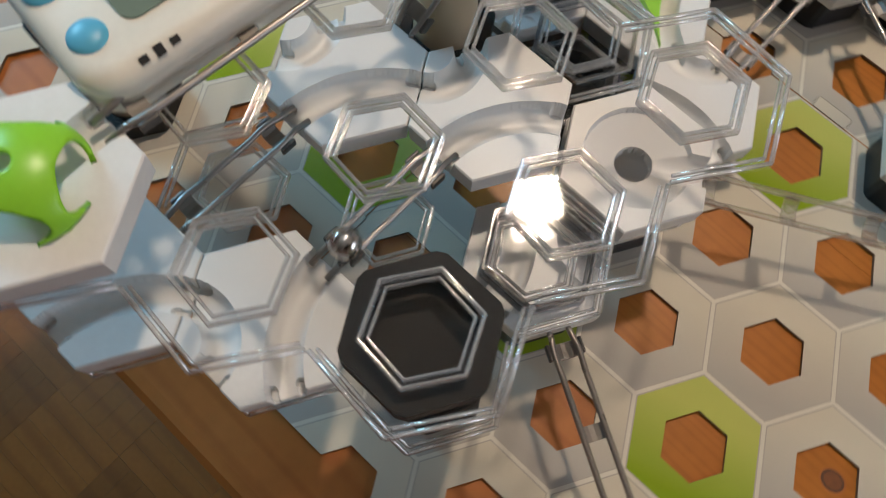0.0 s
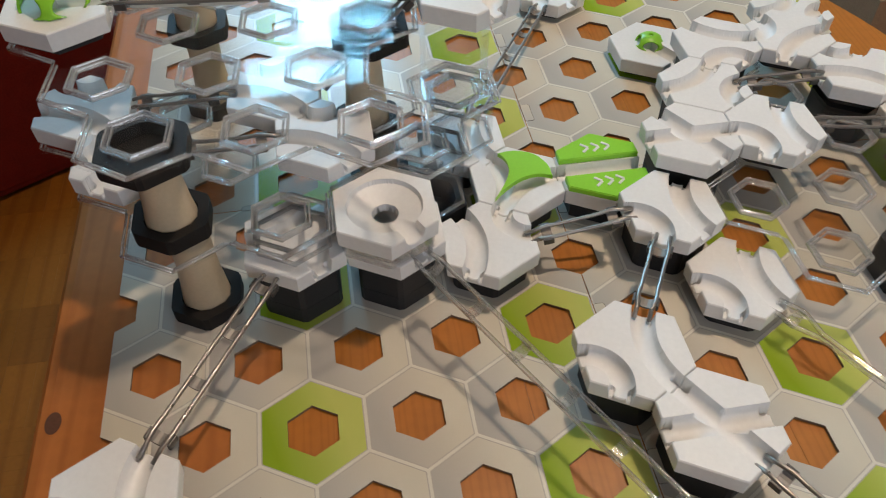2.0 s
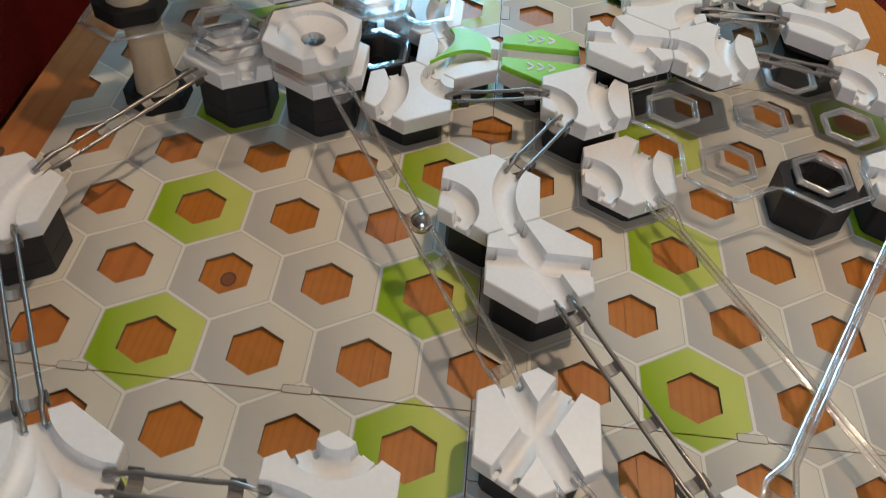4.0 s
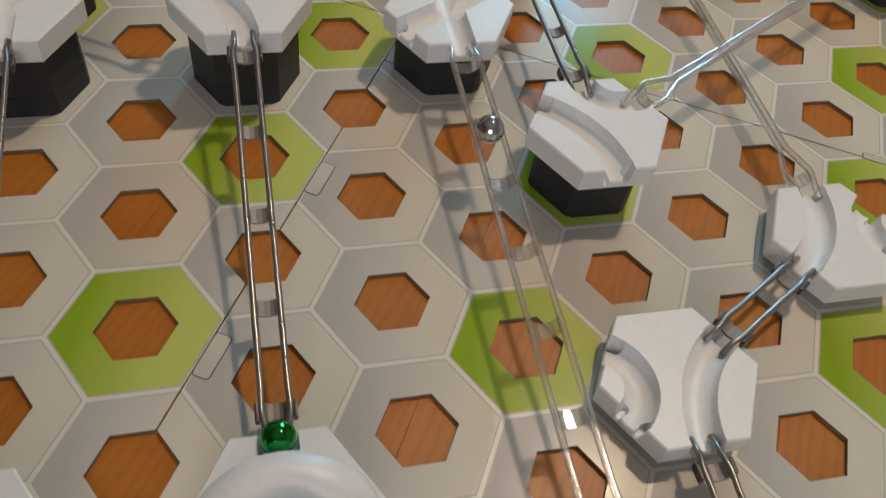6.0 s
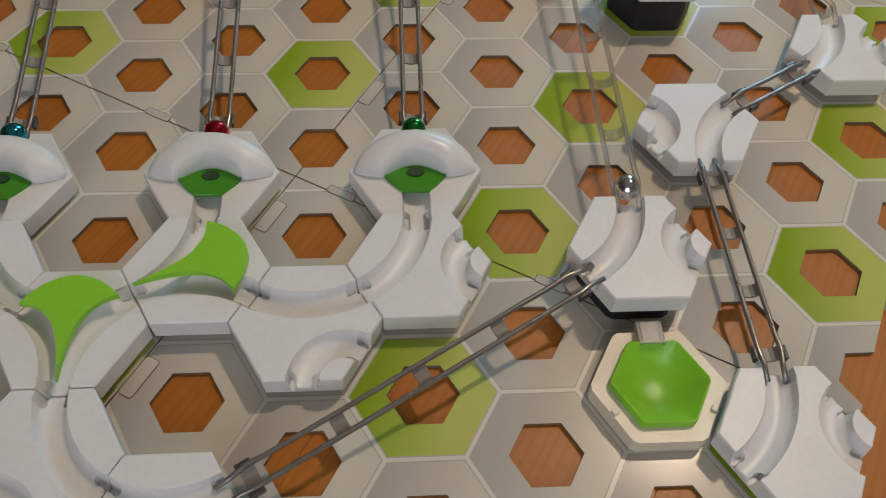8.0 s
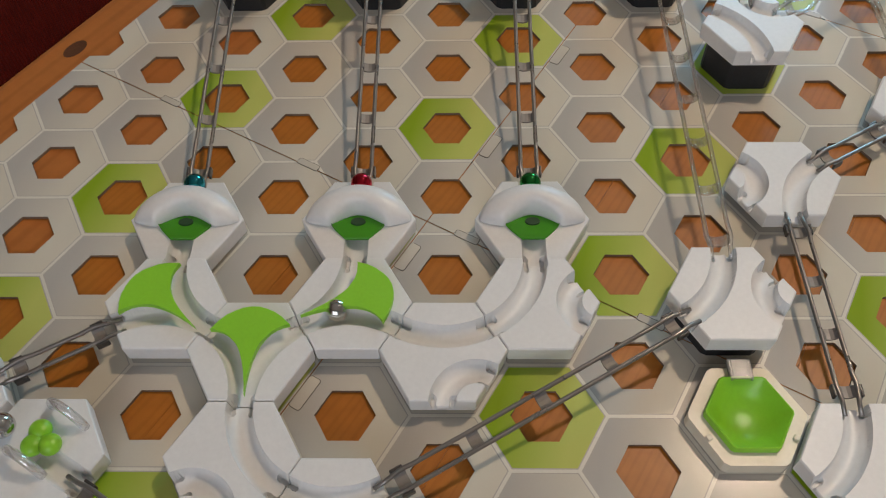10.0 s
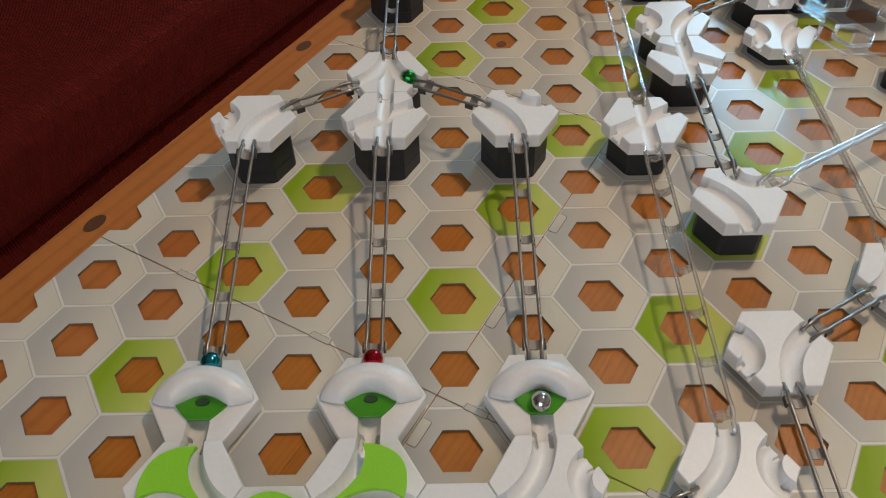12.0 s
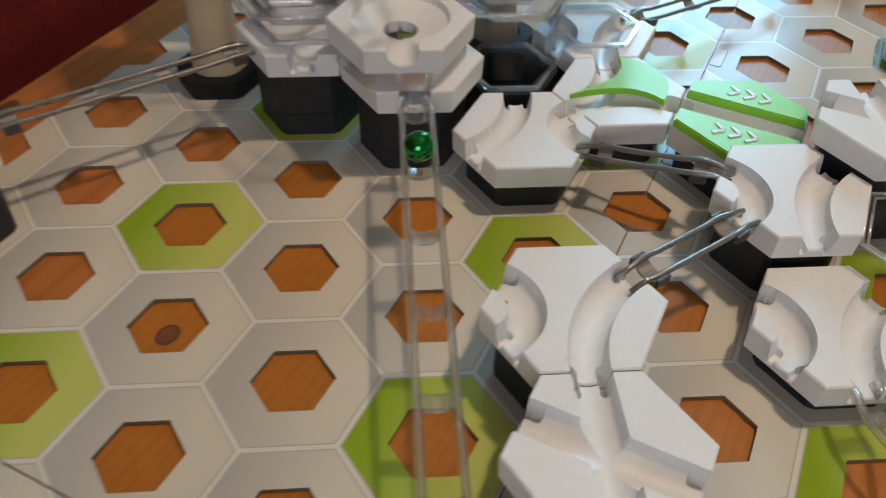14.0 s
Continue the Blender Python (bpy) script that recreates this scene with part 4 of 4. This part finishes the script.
# top storey: starter with a green cage, long rail, end tile and the timer
def green_cage(r, squash=0.75):
    """A green domed cage with oval openings."""
    bm = bmesh.new()
    bmesh.ops.create_uvsphere(bm, u_segments=96, v_segments=64, radius=r)

    def oval(p):
        a = math.atan2(p.y, p.x)
        q = (a + math.pi) % (math.tau / 4) - math.tau / 8
        return a, q, p.z / r, math.hypot(q / 0.62, (p.z / r - 0.36) / 0.40)

    gone = []
    for f in bm.faces:
        p = f.calc_center_median()
        if p.z < -0.0001 or oval(p)[3] < 1 or p.z / r > 0.985:
            gone.append(f)
    bmesh.ops.delete(bm, geom=gone, context="FACES")
    for v in bm.verts:
        a, q, h, e = oval(v.co)
        if v.is_boundary and 0.6 < e < 1.5 and h < 0.9:      # pull the cut edge onto the oval
            a, h = a - q + q / e, max(0.0, 0.36 + (h - 0.36) / e)
            v.co = Vector((r * math.sqrt(1 - h * h) * math.cos(a), r * math.sqrt(1 - h * h) * math.sin(a), r * h))
    for v in bm.verts:
        v.co.z *= squash
    bmesh.ops.solidify(bm, geom=bm.faces[:], thickness=0.0016)
    bmesh.ops.recalc_face_normals(bm, faces=bm.faces[:])
    return bm


def starter(c, y, zt, base, r, turn, label):
    ob = track_tile("launch", c, y, 0, turn, label, base=base, z=zt, name="starter_tile")
    part("cage", green_cage(r), M_GREEN, ob, "bright green domed cage with oval openings", smooth=True)
    return ob


starter(*up(1, 11.5), 2.57, Z2 + 0.02, 0.020, 60, "white starter tile with a bright green cage")
track_tile("curve", *up(5, 9.5), 0, 120, "white curve tile at the end of the high rail", base=2.32, z=2.57)
edge_rail(*up(1, 11.5), 2.62, *up(5, 9.5), 2.59)
edge_rail(*up(5, 9.5), 2.57, 3 + MID[0], 10.5 + MID[1], Z1 + 0.35)


def clear_riser(c, y, z0, z1):
    ob = thing("clear_riser", "clear plastic hexagonal riser under a plate", "riser", Matrix.Translation(at(c, y, z0)), group="clear risers")
    h = (z1 - z0) * PITCH
    for k in range(6):
        bm = bmesh.new()
        m = pose(0, 0, 0, 0, 0, 60 * k + 30) @ pose(0.345 * PITCH, 0, h / 2)
        add_box(bm, m, 0.0008, 0.385 * PITCH, h)
        part("side", bm, M_CLEAR, ob)
    for z in (0.0005, h - 0.0025):
        bm = bmesh.new()
        add_ring_prism(bm, [(x * PITCH, yy * PITCH) for x, yy in hexring(0.425)], [(x * PITCH, yy * PITCH) for x, yy in hexring(0.385)], z, z + 0.002)
        part("lip", bm, M_CLEAR_RIM, ob)


clear_riser(5 + MID[0], 9.5 + MID[1], Z1 + 0.05, Z1 + 1.20)
clear_riser(5, 9.5, 0.47, Z1 - 0.03)
clear_riser(4, 9, 0.37, Z1 - 0.03)
clear_riser(2, 9, 0.84, Z1 - 0.03)

M_CASE = mat("cream_white_case", (0.80, 0.77, 0.68), 0.3, vary=0.03, scale=40)
TIMER = pose(*(at(1.54, 11.36, Z2)), 0, 0, -36.4)
timer = thing("electronic_timer", "cream electronic timer with light blue buttons and a display", "timer", TIMER)
bm = bmesh.new()
add_box(bm, pose(0.043, 0.031, 0.0200), 0.086, 0.062, 0.016, 0.0)
bmesh.ops.bevel(bm, geom=[e for e in bm.edges if abs(e.verts[0].co.z - e.verts[1].co.z) > 0.01], offset=0.014, segments=6, affect="EDGES", profile=0.5)
bmesh.ops.bevel(bm, geom=[e for e in bm.edges if e.calc_length() > 0.001 and all(v.co.z > 0.02 for v in e.verts) and len(e.link_faces) == 2 and min(f.normal.z for f in e.link_faces) < 0.5], offset=0.007, segments=4, affect="EDGES", profile=0.5)
part("case", bm, M_CASE, timer, "cream plastic case", smooth=True)
bm = bmesh.new()
bmesh.ops.create_cone(bm, cap_ends=True, segments=24, radius1=0.006, radius2=0.005, depth=0.0112, matrix=pose(0.022, 0.03, 0.0066))
part("foot", bm, M_CREAM, timer, smooth=False)
M_BLUE = mat("blue_rubber", (0.10, 0.42, 0.62), 0.35, vary=0.03)
M_LCD = mat("grey_green_display", (0.17, 0.22, 0.17), 0.2, vary=0.05)
M_INK = mat("black_ink", (0.015, 0.015, 0.015), 0.5)
for bx, by in ((0.0112, 0.0185), (0.0095, 0.0405)):
    bm = bmesh.new()
    bmesh.ops.create_uvsphere(bm, u_segments=24, v_segments=12, radius=0.0062, matrix=pose(bx, by, 0.0275) @ Matrix.Diagonal((1, 1, 0.45, 1)))
    part("button", bm, M_BLUE, timer, "light blue round button", smooth=True)
bm = bmesh.new()
add_box(bm, pose(0.045, 0.0285, 0.0281), 0.046, 0.028, 0.0012, 0.0)
bmesh.ops.bevel(bm, geom=[e for e in bm.edges if abs(e.verts[0].co.z - e.verts[1].co.z) > 0.0008], offset=0.005, segments=5, affect="EDGES", profile=0.5)
part("display", bm, M_LCD, timer, "grey-green display")
for k in range(4):
    bm = bmesh.new()
    add_box(bm, pose(0.032 + 0.009 * k, 0.0285, 0.0289), 0.005, 0.010, 0.0004)
    part("display_mark", bm, M_INK, timer)
for k in range(3):
    bm = bmesh.new()
    add_box(bm, pose(0.0195 + 0.0052 * k, 0.0029, 0.0268, 36), 0.0028, 0.0022 if k != 1 else 0.0034, 0.0006)
    part("printed_mark", bm, M_INK, timer)


# ---- the green booster and the raised ring of tiles ----
def booster(c, y, zt, turn):
    ob = thing("booster_tile", "white tile with two green slabs printed with white arrows", "track tile", Matrix.Translation(at(c, y, zt)) @ Matrix.Rotation(radians(turn), 4, "Z"), group="track tiles")
    share("tile_body", MESH["straight"], ob)
    for s in (-1, 1):
        ring = [(s * 0.135, -0.47), (s * 0.31, -0.47), (s * 0.555, 0.0), (s * 0.31, 0.47), (s * 0.135, 0.47)]
        if s < 0:
            ring = ring[::-1]
        bm = bmesh.new()
        add_prism(bm, [(x * PITCH, yy * PITCH) for x, yy in ring], 0.0002, 0.075 * PITCH)
        bmesh.ops.bevel(bm, geom=[e for e in bm.edges if all(v.co.z > 0.003 for v in e.verts)], offset=0.0006, segments=2, affect="EDGES")
        bmesh.ops.recalc_face_normals(bm, faces=bm.faces[:])
        slab_ob = part("green_slab", bm, M_GREEN, ob, "green slab with three white arrows")
        for k in (-1, 0, 1):
            bm = bmesh.new()
            for q in (-1, 1):
                add_box(bm, pose(s * 0.29 * PITCH + q * 0.0021, (k * 0.125) * PITCH, 0.0748 * PITCH + 0.0003, 0, 0, q * 48), 0.0058, 0.0017, 0.0006)
            part("arrow_mark", bm, M_WHITE, slab_ob)
    bm = bmesh.new()
    add_prism(bm, [(x * PITCH, yy * PITCH) for x, yy in hexring(STONE_R)], -(zt) * PITCH + 0.0003, -TILE_T * PITCH)
    part("stone", bm, M_STONE, ob, "dark grey stacking stone")
    return ob


booster(6, 8, 0.47, 60)
RING_Z = 0.86
RAISED = "white tile of the raised ring on dark stones"
for c, y, kind, t in ((7, 7.5, "cross", 60), (8, 8, "curve", 120), (8, 7, "curve", 0), (9, 8.5, "curve", 60), (10, 8, "curve", 300), (10, 7, "curve", 240)):
    on_plate = (c, y) in EAST
    track_tile(kind, c, y, 2 if on_plate else 4, t, RAISED, base=Z3 + 0.01 if on_plate else 0.0, z=RING_Z)
edge_rail(10, 7, RING_Z, 8, 8, RING_Z)
edge_rail(8, 7, RING_Z, 10, 6, 0.72)
track_tile("curve", 10, 6, 0, 0, RAISED, base=Z3 + 0.01, z=0.71)
starter(9, 9.5, 0.29, 0.0, 0.012, 0, "white tile with a small green catching cage")
track_tile("curve", 11, 8.5, 2, 120, ON_STONES)

# ---- cannon corner: clear cage, green loader and a spare ball ----
corner = track_tile("launch", -3.88, -2.98, 0, 60, "white tile with clear hoops and a green loader", name="loader_tile")
for s in (-1, 1):
    bm = bmesh.new()
    add_tube(bm, [Vector((s * 0.014 + 0.008, 0.011 * math.cos(a), 0.012 * math.sin(a))) for a in (math.pi * k / 14 for k in range(15))], 0.0023, 8)
    part("hoop", bm, M_CLEAR_RIM, corner, "clear plastic hoop", smooth=True)
for dx, dy in ((0.006, 0.003), (0.0135, 0.0055), (0.0105, -0.004)):
    bm = bmesh.new()
    bmesh.ops.create_uvsphere(bm, u_segments=20, v_segments=12, radius=0.0056, matrix=pose(dx - 0.004, dy, 0.002) @ Matrix.Diagonal((1, 1, 0.8, 1)))
    part("loader_lobe", bm, M_GREEN, corner, "green plastic loader lobe", smooth=True)

# ---- connector tabs in the seams between the boards ----
def tab(c, y, turn, long, wide):
    ob = thing("connector_tab", "small rounded cardboard tab that locks two boards", "connector tab", Matrix.Translation(at(c, y, 0.0)) @ Matrix.Rotation(radians(turn), 4, "Z"), group="connector tabs", kind="structure")
    for name, grow, h, m in (("gap", 0.00035, 0.00016, M_SEAM), ("tongue", 0.0, 0.0003, M_GREY_PRINT)):
        bm = bmesh.new()
        ring = []
        rr = wide / 2
        for cx, cy, a0 in ((long / 2 - rr * 0.4, wide / 2 - rr * 0.4, 0), (-long / 2 + rr * 0.4, wide / 2 - rr * 0.4, 90), (-long / 2 + rr * 0.4, -wide / 2 + rr * 0.4, 180), (long / 2 - rr * 0.4, -wide / 2 + rr * 0.4, 270)):
            for k in range(4):
                a = radians(a0 + 30 * k)
                ring.append((cx + (rr * 0.4 + grow) * math.cos(a), cy + (rr * 0.4 + grow) * math.sin(a)))
        add_prism(bm, ring, 0.00004, h)
        part(name, bm, m, ob)
    return ob


for k in range(-3, 8):
    tab(0.53 + k + 0.03, 0.715 + 1.5 * k, 60, 0.34 * PITCH, 0.115 * PITCH)
for s0 in (-0.45, 5.55, 11.55):
    for k in range(-2, 6):
        c = -3.75 + 2 * k + (3 if s0 > 5 else 0) + (3 if s0 > 11 else 0)
        y = s0 - 0.5 * c
        if abs(d_of(c, y)) < 4.5:
            tab(c, y + 0.03, -30, 0.26 * PITCH, 0.075 * PITCH)


for s_at in (1.0, 3.0):
    p = T_IN * (5.04 * PITCH) + T_ALONG * (s_at * H * PITCH)
    ob = thing("connector_tab", "small rounded cardboard tab standing out of the board's edge", "connector tab", Matrix.Translation(p) @ Matrix.Rotation(radians(60), 4, "Z"), group="connector tabs", kind="structure")
    bm = bmesh.new()
    add_box(bm, pose(0, 0, TABLE_Z / 2), 0.34 * PITCH, 0.14 * PITCH, -TABLE_Z - 0.0004)
    bmesh.ops.bevel(bm, geom=[e for e in bm.edges if abs(e.verts[0].co.z - e.verts[1].co.z) > 0.001], offset=0.0022, segments=3, affect="EDGES")
    part("tongue", bm, M_GREY_PRINT, ob)


# ---- sofa beside the table, and clutter beyond it ----
def sofa():
    m = table_m @ pose(-0.55, 0.40, FLOOR_Z - TABLE_Z)
    ob = thing("sofa", "dark red ribbed fabric sofa beside the table", "sofa", m)
    for name, x0, x1, z0, z1 in (("base", -0.72, -0.03, 0.05, 0.27), ("backrest", -0.92, -0.70, 0.05, 0.82)):
        bm = bmesh.new()
        add_box(bm, pose((x0 + x1) / 2, 0, (z0 + z1) / 2), x1 - x0, 2.36, z1 - z0, 0.03)
        part(name, bm, M_SOFA, ob)
    for k, long in ((0.0, 2.358),):
        bm = bmesh.new()
        add_box(bm, pose(-0.35, k, 0.355), 0.70, long, 0.16, 0.03)
        part("seat_cushion", bm, M_SOFA, ob, "dark red ribbed cushion")
    for k in (-1.08, 1.08):
        for x in (-0.8, -0.1):
            bm = bmesh.new()
            bmesh.ops.create_cone(bm, cap_ends=True, segments=12, radius1=0.02, radius2=0.025, depth=0.05, matrix=pose(x, k, 0.025))
            part("foot", bm, M_STONE, ob)


sofa()


def corner_seat():
    ob = thing("bench", "dark red upholstered bench by the far wall", "bench", pose(-0.42, 1.88, FLOOR_Z))
    bm = bmesh.new()
    add_box(bm, pose(0, 0, 0.20), 1.6, 0.40, 0.38, 0.02)
    part("base", bm, M_SOFA, ob)
    bm = bmesh.new()
    add_box(bm, pose(0, 0.0, 0.45), 1.6, 0.42, 0.11, 0.04)
    part("seat_cushion", bm, M_SOFA, ob)
    bm = bmesh.new()
    add_box(bm, pose(0, 0.15, 0.85), 1.6, 0.10, 0.72, 0.04)
    part("backrest", bm, M_SOFA, ob)


corner_seat()
M_BOX = mat("brown_cardboard", (0.32, 0.20, 0.11), 0.8, vary=0.15)
M_CABLE = mat("black_cable", (0.012, 0.012, 0.013), 0.45)


def stool():
    ob = thing("stool", "dark red upholstered stool beside the table's rounded corner", "stool", pose(1.15, 0.72, FLOOR_Z, 0, 0, 25))
    bm = bmesh.new()
    add_box(bm, pose(0, 0, 0.43), 0.46, 0.46, 0.10, 0.03)
    part("seat", bm, M_SOFA, ob, "dark red fabric seat")
    for x in (-0.19, 0.19):
        for y in (-0.19, 0.19):
            bm = bmesh.new()
            add_box(bm, pose(x, y, 0.19), 0.04, 0.04, 0.38, 0.004)
            part("leg", bm, M_PINE, ob)


stool()
box = thing("cardboard_box", "small open brown cardboard box on the stool", "box", pose(1.13, 0.65, FLOOR_Z + 0.4803, 0, 0, 62))
for name, x, y, z, sx, sy, sz, lean in (("base", 0, 0, 0.001, 0.15, 0.11, 0.002, 0), ("side", 0, -0.054, 0.036, 0.15, 0.002, 0.068, 0), ("side", 0, 0.054, 0.036, 0.15, 0.002, 0.068, 0),
                                        ("side", -0.074, 0, 0.036, 0.002, 0.106, 0.068, 0), ("side", 0.074, 0, 0.036, 0.002, 0.106, 0.068, 0), ("flap", 0, -0.077, 0.083, 0.148, 0.050, 0.002, -28)):
    bm = bmesh.new()
    add_box(bm, pose(x, y, z, lean), sx, sy, sz)
    part(name, bm, M_BOX, box)
bm = bmesh.new()
add_tube(bm, [Vector((1.03 + 0.025 * k, 0.57 + 0.012 * k + 0.02 * math.sin(0.55 * k), FLOOR_Z + 0.484)) for k in range(10)], 0.003, 8)
tagged(part("cable", bm, M_CABLE, smooth=True), "thin black cable lying on the red stool", "cable")

# ---- parquet: squares of five fingers, turned from square to square ----
SQ = 0.125
finger_meshes = []
for turned in (0, 1):
    bm = bmesh.new()
    for k in range(5):
        w = SQ / 5
        x = -SQ / 2 + w * (k + 0.5)
        add_box(bm, pose(0, 0, 0, 0, 0, 90 * turned) @ pose(x, 0, -0.004), w - 0.0002, SQ - 0.0003, 0.008)
    me = bpy.data.meshes.new("parquet_square")
    bm.to_mesh(me)
    bm.free()
    me.materials.append(M_PARQUET)
    finger_meshes.append(me)
for i in range(-8, 14):
    for j in range(-6, 18):
        p = table_m @ Vector((-0.6 + SQ * i, -0.4 + SQ * j, 0))
        if RX0 + 0.1 < p.x < RX1 - 0.1 and RY0 + 0.1 < p.y < RY1 - 0.1:
            share("parquet_square", finger_meshes[(i + j) % 2], floor, Matrix.Translation((p.x, p.y, FLOOR_Z)) @ Matrix.Rotation(radians(-30), 4, "Z"))

base_boards()

# ---- marbles ----
BALL_R = 0.1095
roller = ball("steel_ball", M_SILVER, "polished steel ball rolling along the track")
green_ball = ball("green_ball", M_BALL_GREEN, "shiny green metal ball shot along the track")
red_ball = ball("red_ball", M_BALL_RED, "shiny red metal ball waiting at a launcher")
teal_ball = ball("teal_ball", M_BALL_TEAL, "shiny teal metal ball waiting at a launcher")
spare_ball = ball("steel_ball", M_SILVER, "polished steel ball resting on the green loader")
red_ball.location, teal_ball.location = at(-1, -0.06, 0.285), at(-3, -0.06, 0.285)
spare_ball.location = at(-4.20, -2.80, 0.44)


def on_tile(n):
    return (top(n) if isinstance(n, int) else n) - 0.02


def motions():
    """The steel ball's run down to the launcher, and the green ball's shot back up."""
    a = [(0.0, 1.55, 10.22, 1.45), (0.2, 2.28, 9.86, 1.45), (0.4, 2.85, 9.35, 1.40), (0.5, 2.95, 8.98, 1.34), (0.6, 3.05, 8.30, 1.15), (0.7, 3.18, 8.48, 1.13), (0.8, 2.92, 8.60, 1.10), (0.9, 2.98, 8.44, 1.08), (1.0, 3.0, 8.52, 1.04),
         (1.2, 3.0, 8.5, 0.85), (1.7, 3.0, 8.42, on_tile(3)), (2.0, 3.0, 8.18, on_tile(3)), (2.2, 3.0, 7.98, 0.825), (3.2, 3.0, 6.8, 0.80), (4.3, 3.0, 5.32, 0.74), (4.5, 3.0, 5.0, 0.725), (5.0, 3.0, 3.97, 0.66), (5.2, 3.0, 3.5, on_tile(2)),
         (5.5, 3.0, 2.64, 0.65), (6.0, 3.0, 2.02, 0.62), (6.5, 3.0, 1.40, 0.59), (7.0, 3.0, 0.66, 0.55), (7.5, 3.0, 0.0, 0.52), (7.7, 3.0, -0.31, 0.50), (8.05, 3.0, -1.05, 0.46), (8.3, 2.9, -1.42, on_tile(1)), (8.5, 2.5, -1.75, 0.46),
         (8.9, 1.0, -2.5, 0.39), (9.2, -0.45, -3.22, 0.31), (9.35, -1.0, -3.12, on_tile(0)), (9.5, -1.55, -3.2, on_tile(0)), (9.65, -2.0, -2.55, on_tile(0)), (9.8, -1.8, -1.92, on_tile(0)), (10.0, -1.14, -1.58, on_tile(0)), (10.2, -0.6, -1.68, on_tile(0)), (10.5, 0.07, -1.84, on_tile(0)),
         (10.8, 0.55, -1.72, on_tile(0)), (11.0, 0.78, -1.55, on_tile(0)), (11.3, 0.98, -1.12, on_tile(0)), (11.5, 1.0, -0.72, 0.25), (11.6, 1.0, -0.64, 0.31), (14.0, 1.0, -0.64, 0.31)]
    walk(roller, [(t, Matrix.Translation(at(c, y, z)) @ pose(0, 0, 0, -40 * k)) for k, (t, c, y, z) in enumerate(a)])
    g = [(0.0, 1.0, -0.06, 0.285), (11.45, 1.0, -0.06, 0.285), (11.55, 1.0, 0.1, 0.36), (11.6, 1.0, 0.5, 0.43), (11.7, 1.0, 2.0, 0.69), (11.8, 0.95, 3.45, on_tile(3)), (11.9, 0.25, 3.88, 0.87), (12.0, -0.65, 4.36, on_tile(3)), (12.1, -1.0, 5.05, 0.86), (12.2, -1.0, 5.7, 0.87),
         (12.3, -1.0, 6.25, 0.87), (12.4, -1.0, 6.75, 0.87), (12.5, -1.0, 7.15, on_tile(3)), (12.6, -0.82, 7.5, on_tile(3)), (12.7, -0.3, 7.85, 0.87), (12.8, 0.1, 8.05, 0.87), (13.0, 1.03, 8.5, 0.87), (13.2, 1.85, 8.93, on_tile(3)), (13.35, 2.72, 8.6, on_tile(3)), (13.5, 3.0, 8.06, 0.83), (13.7, 3.0, 7.86, 0.825), (14.0, 3.0, 7.33, 0.82)]
    walk(end_lever, [(t, pose(0, 0.0016, 0, 0, 0, a)) for t, a in ((0.0, -8), (9.95, -8), (10.1, -3), (10.3, 5), (14.0, 5))])
    walk(green_ball, [(t, Matrix.Translation(at(c, y, z)) @ pose(0, 0, 0, 30 * k)) for k, (t, c, y, z) in enumerate(g)])


motions()
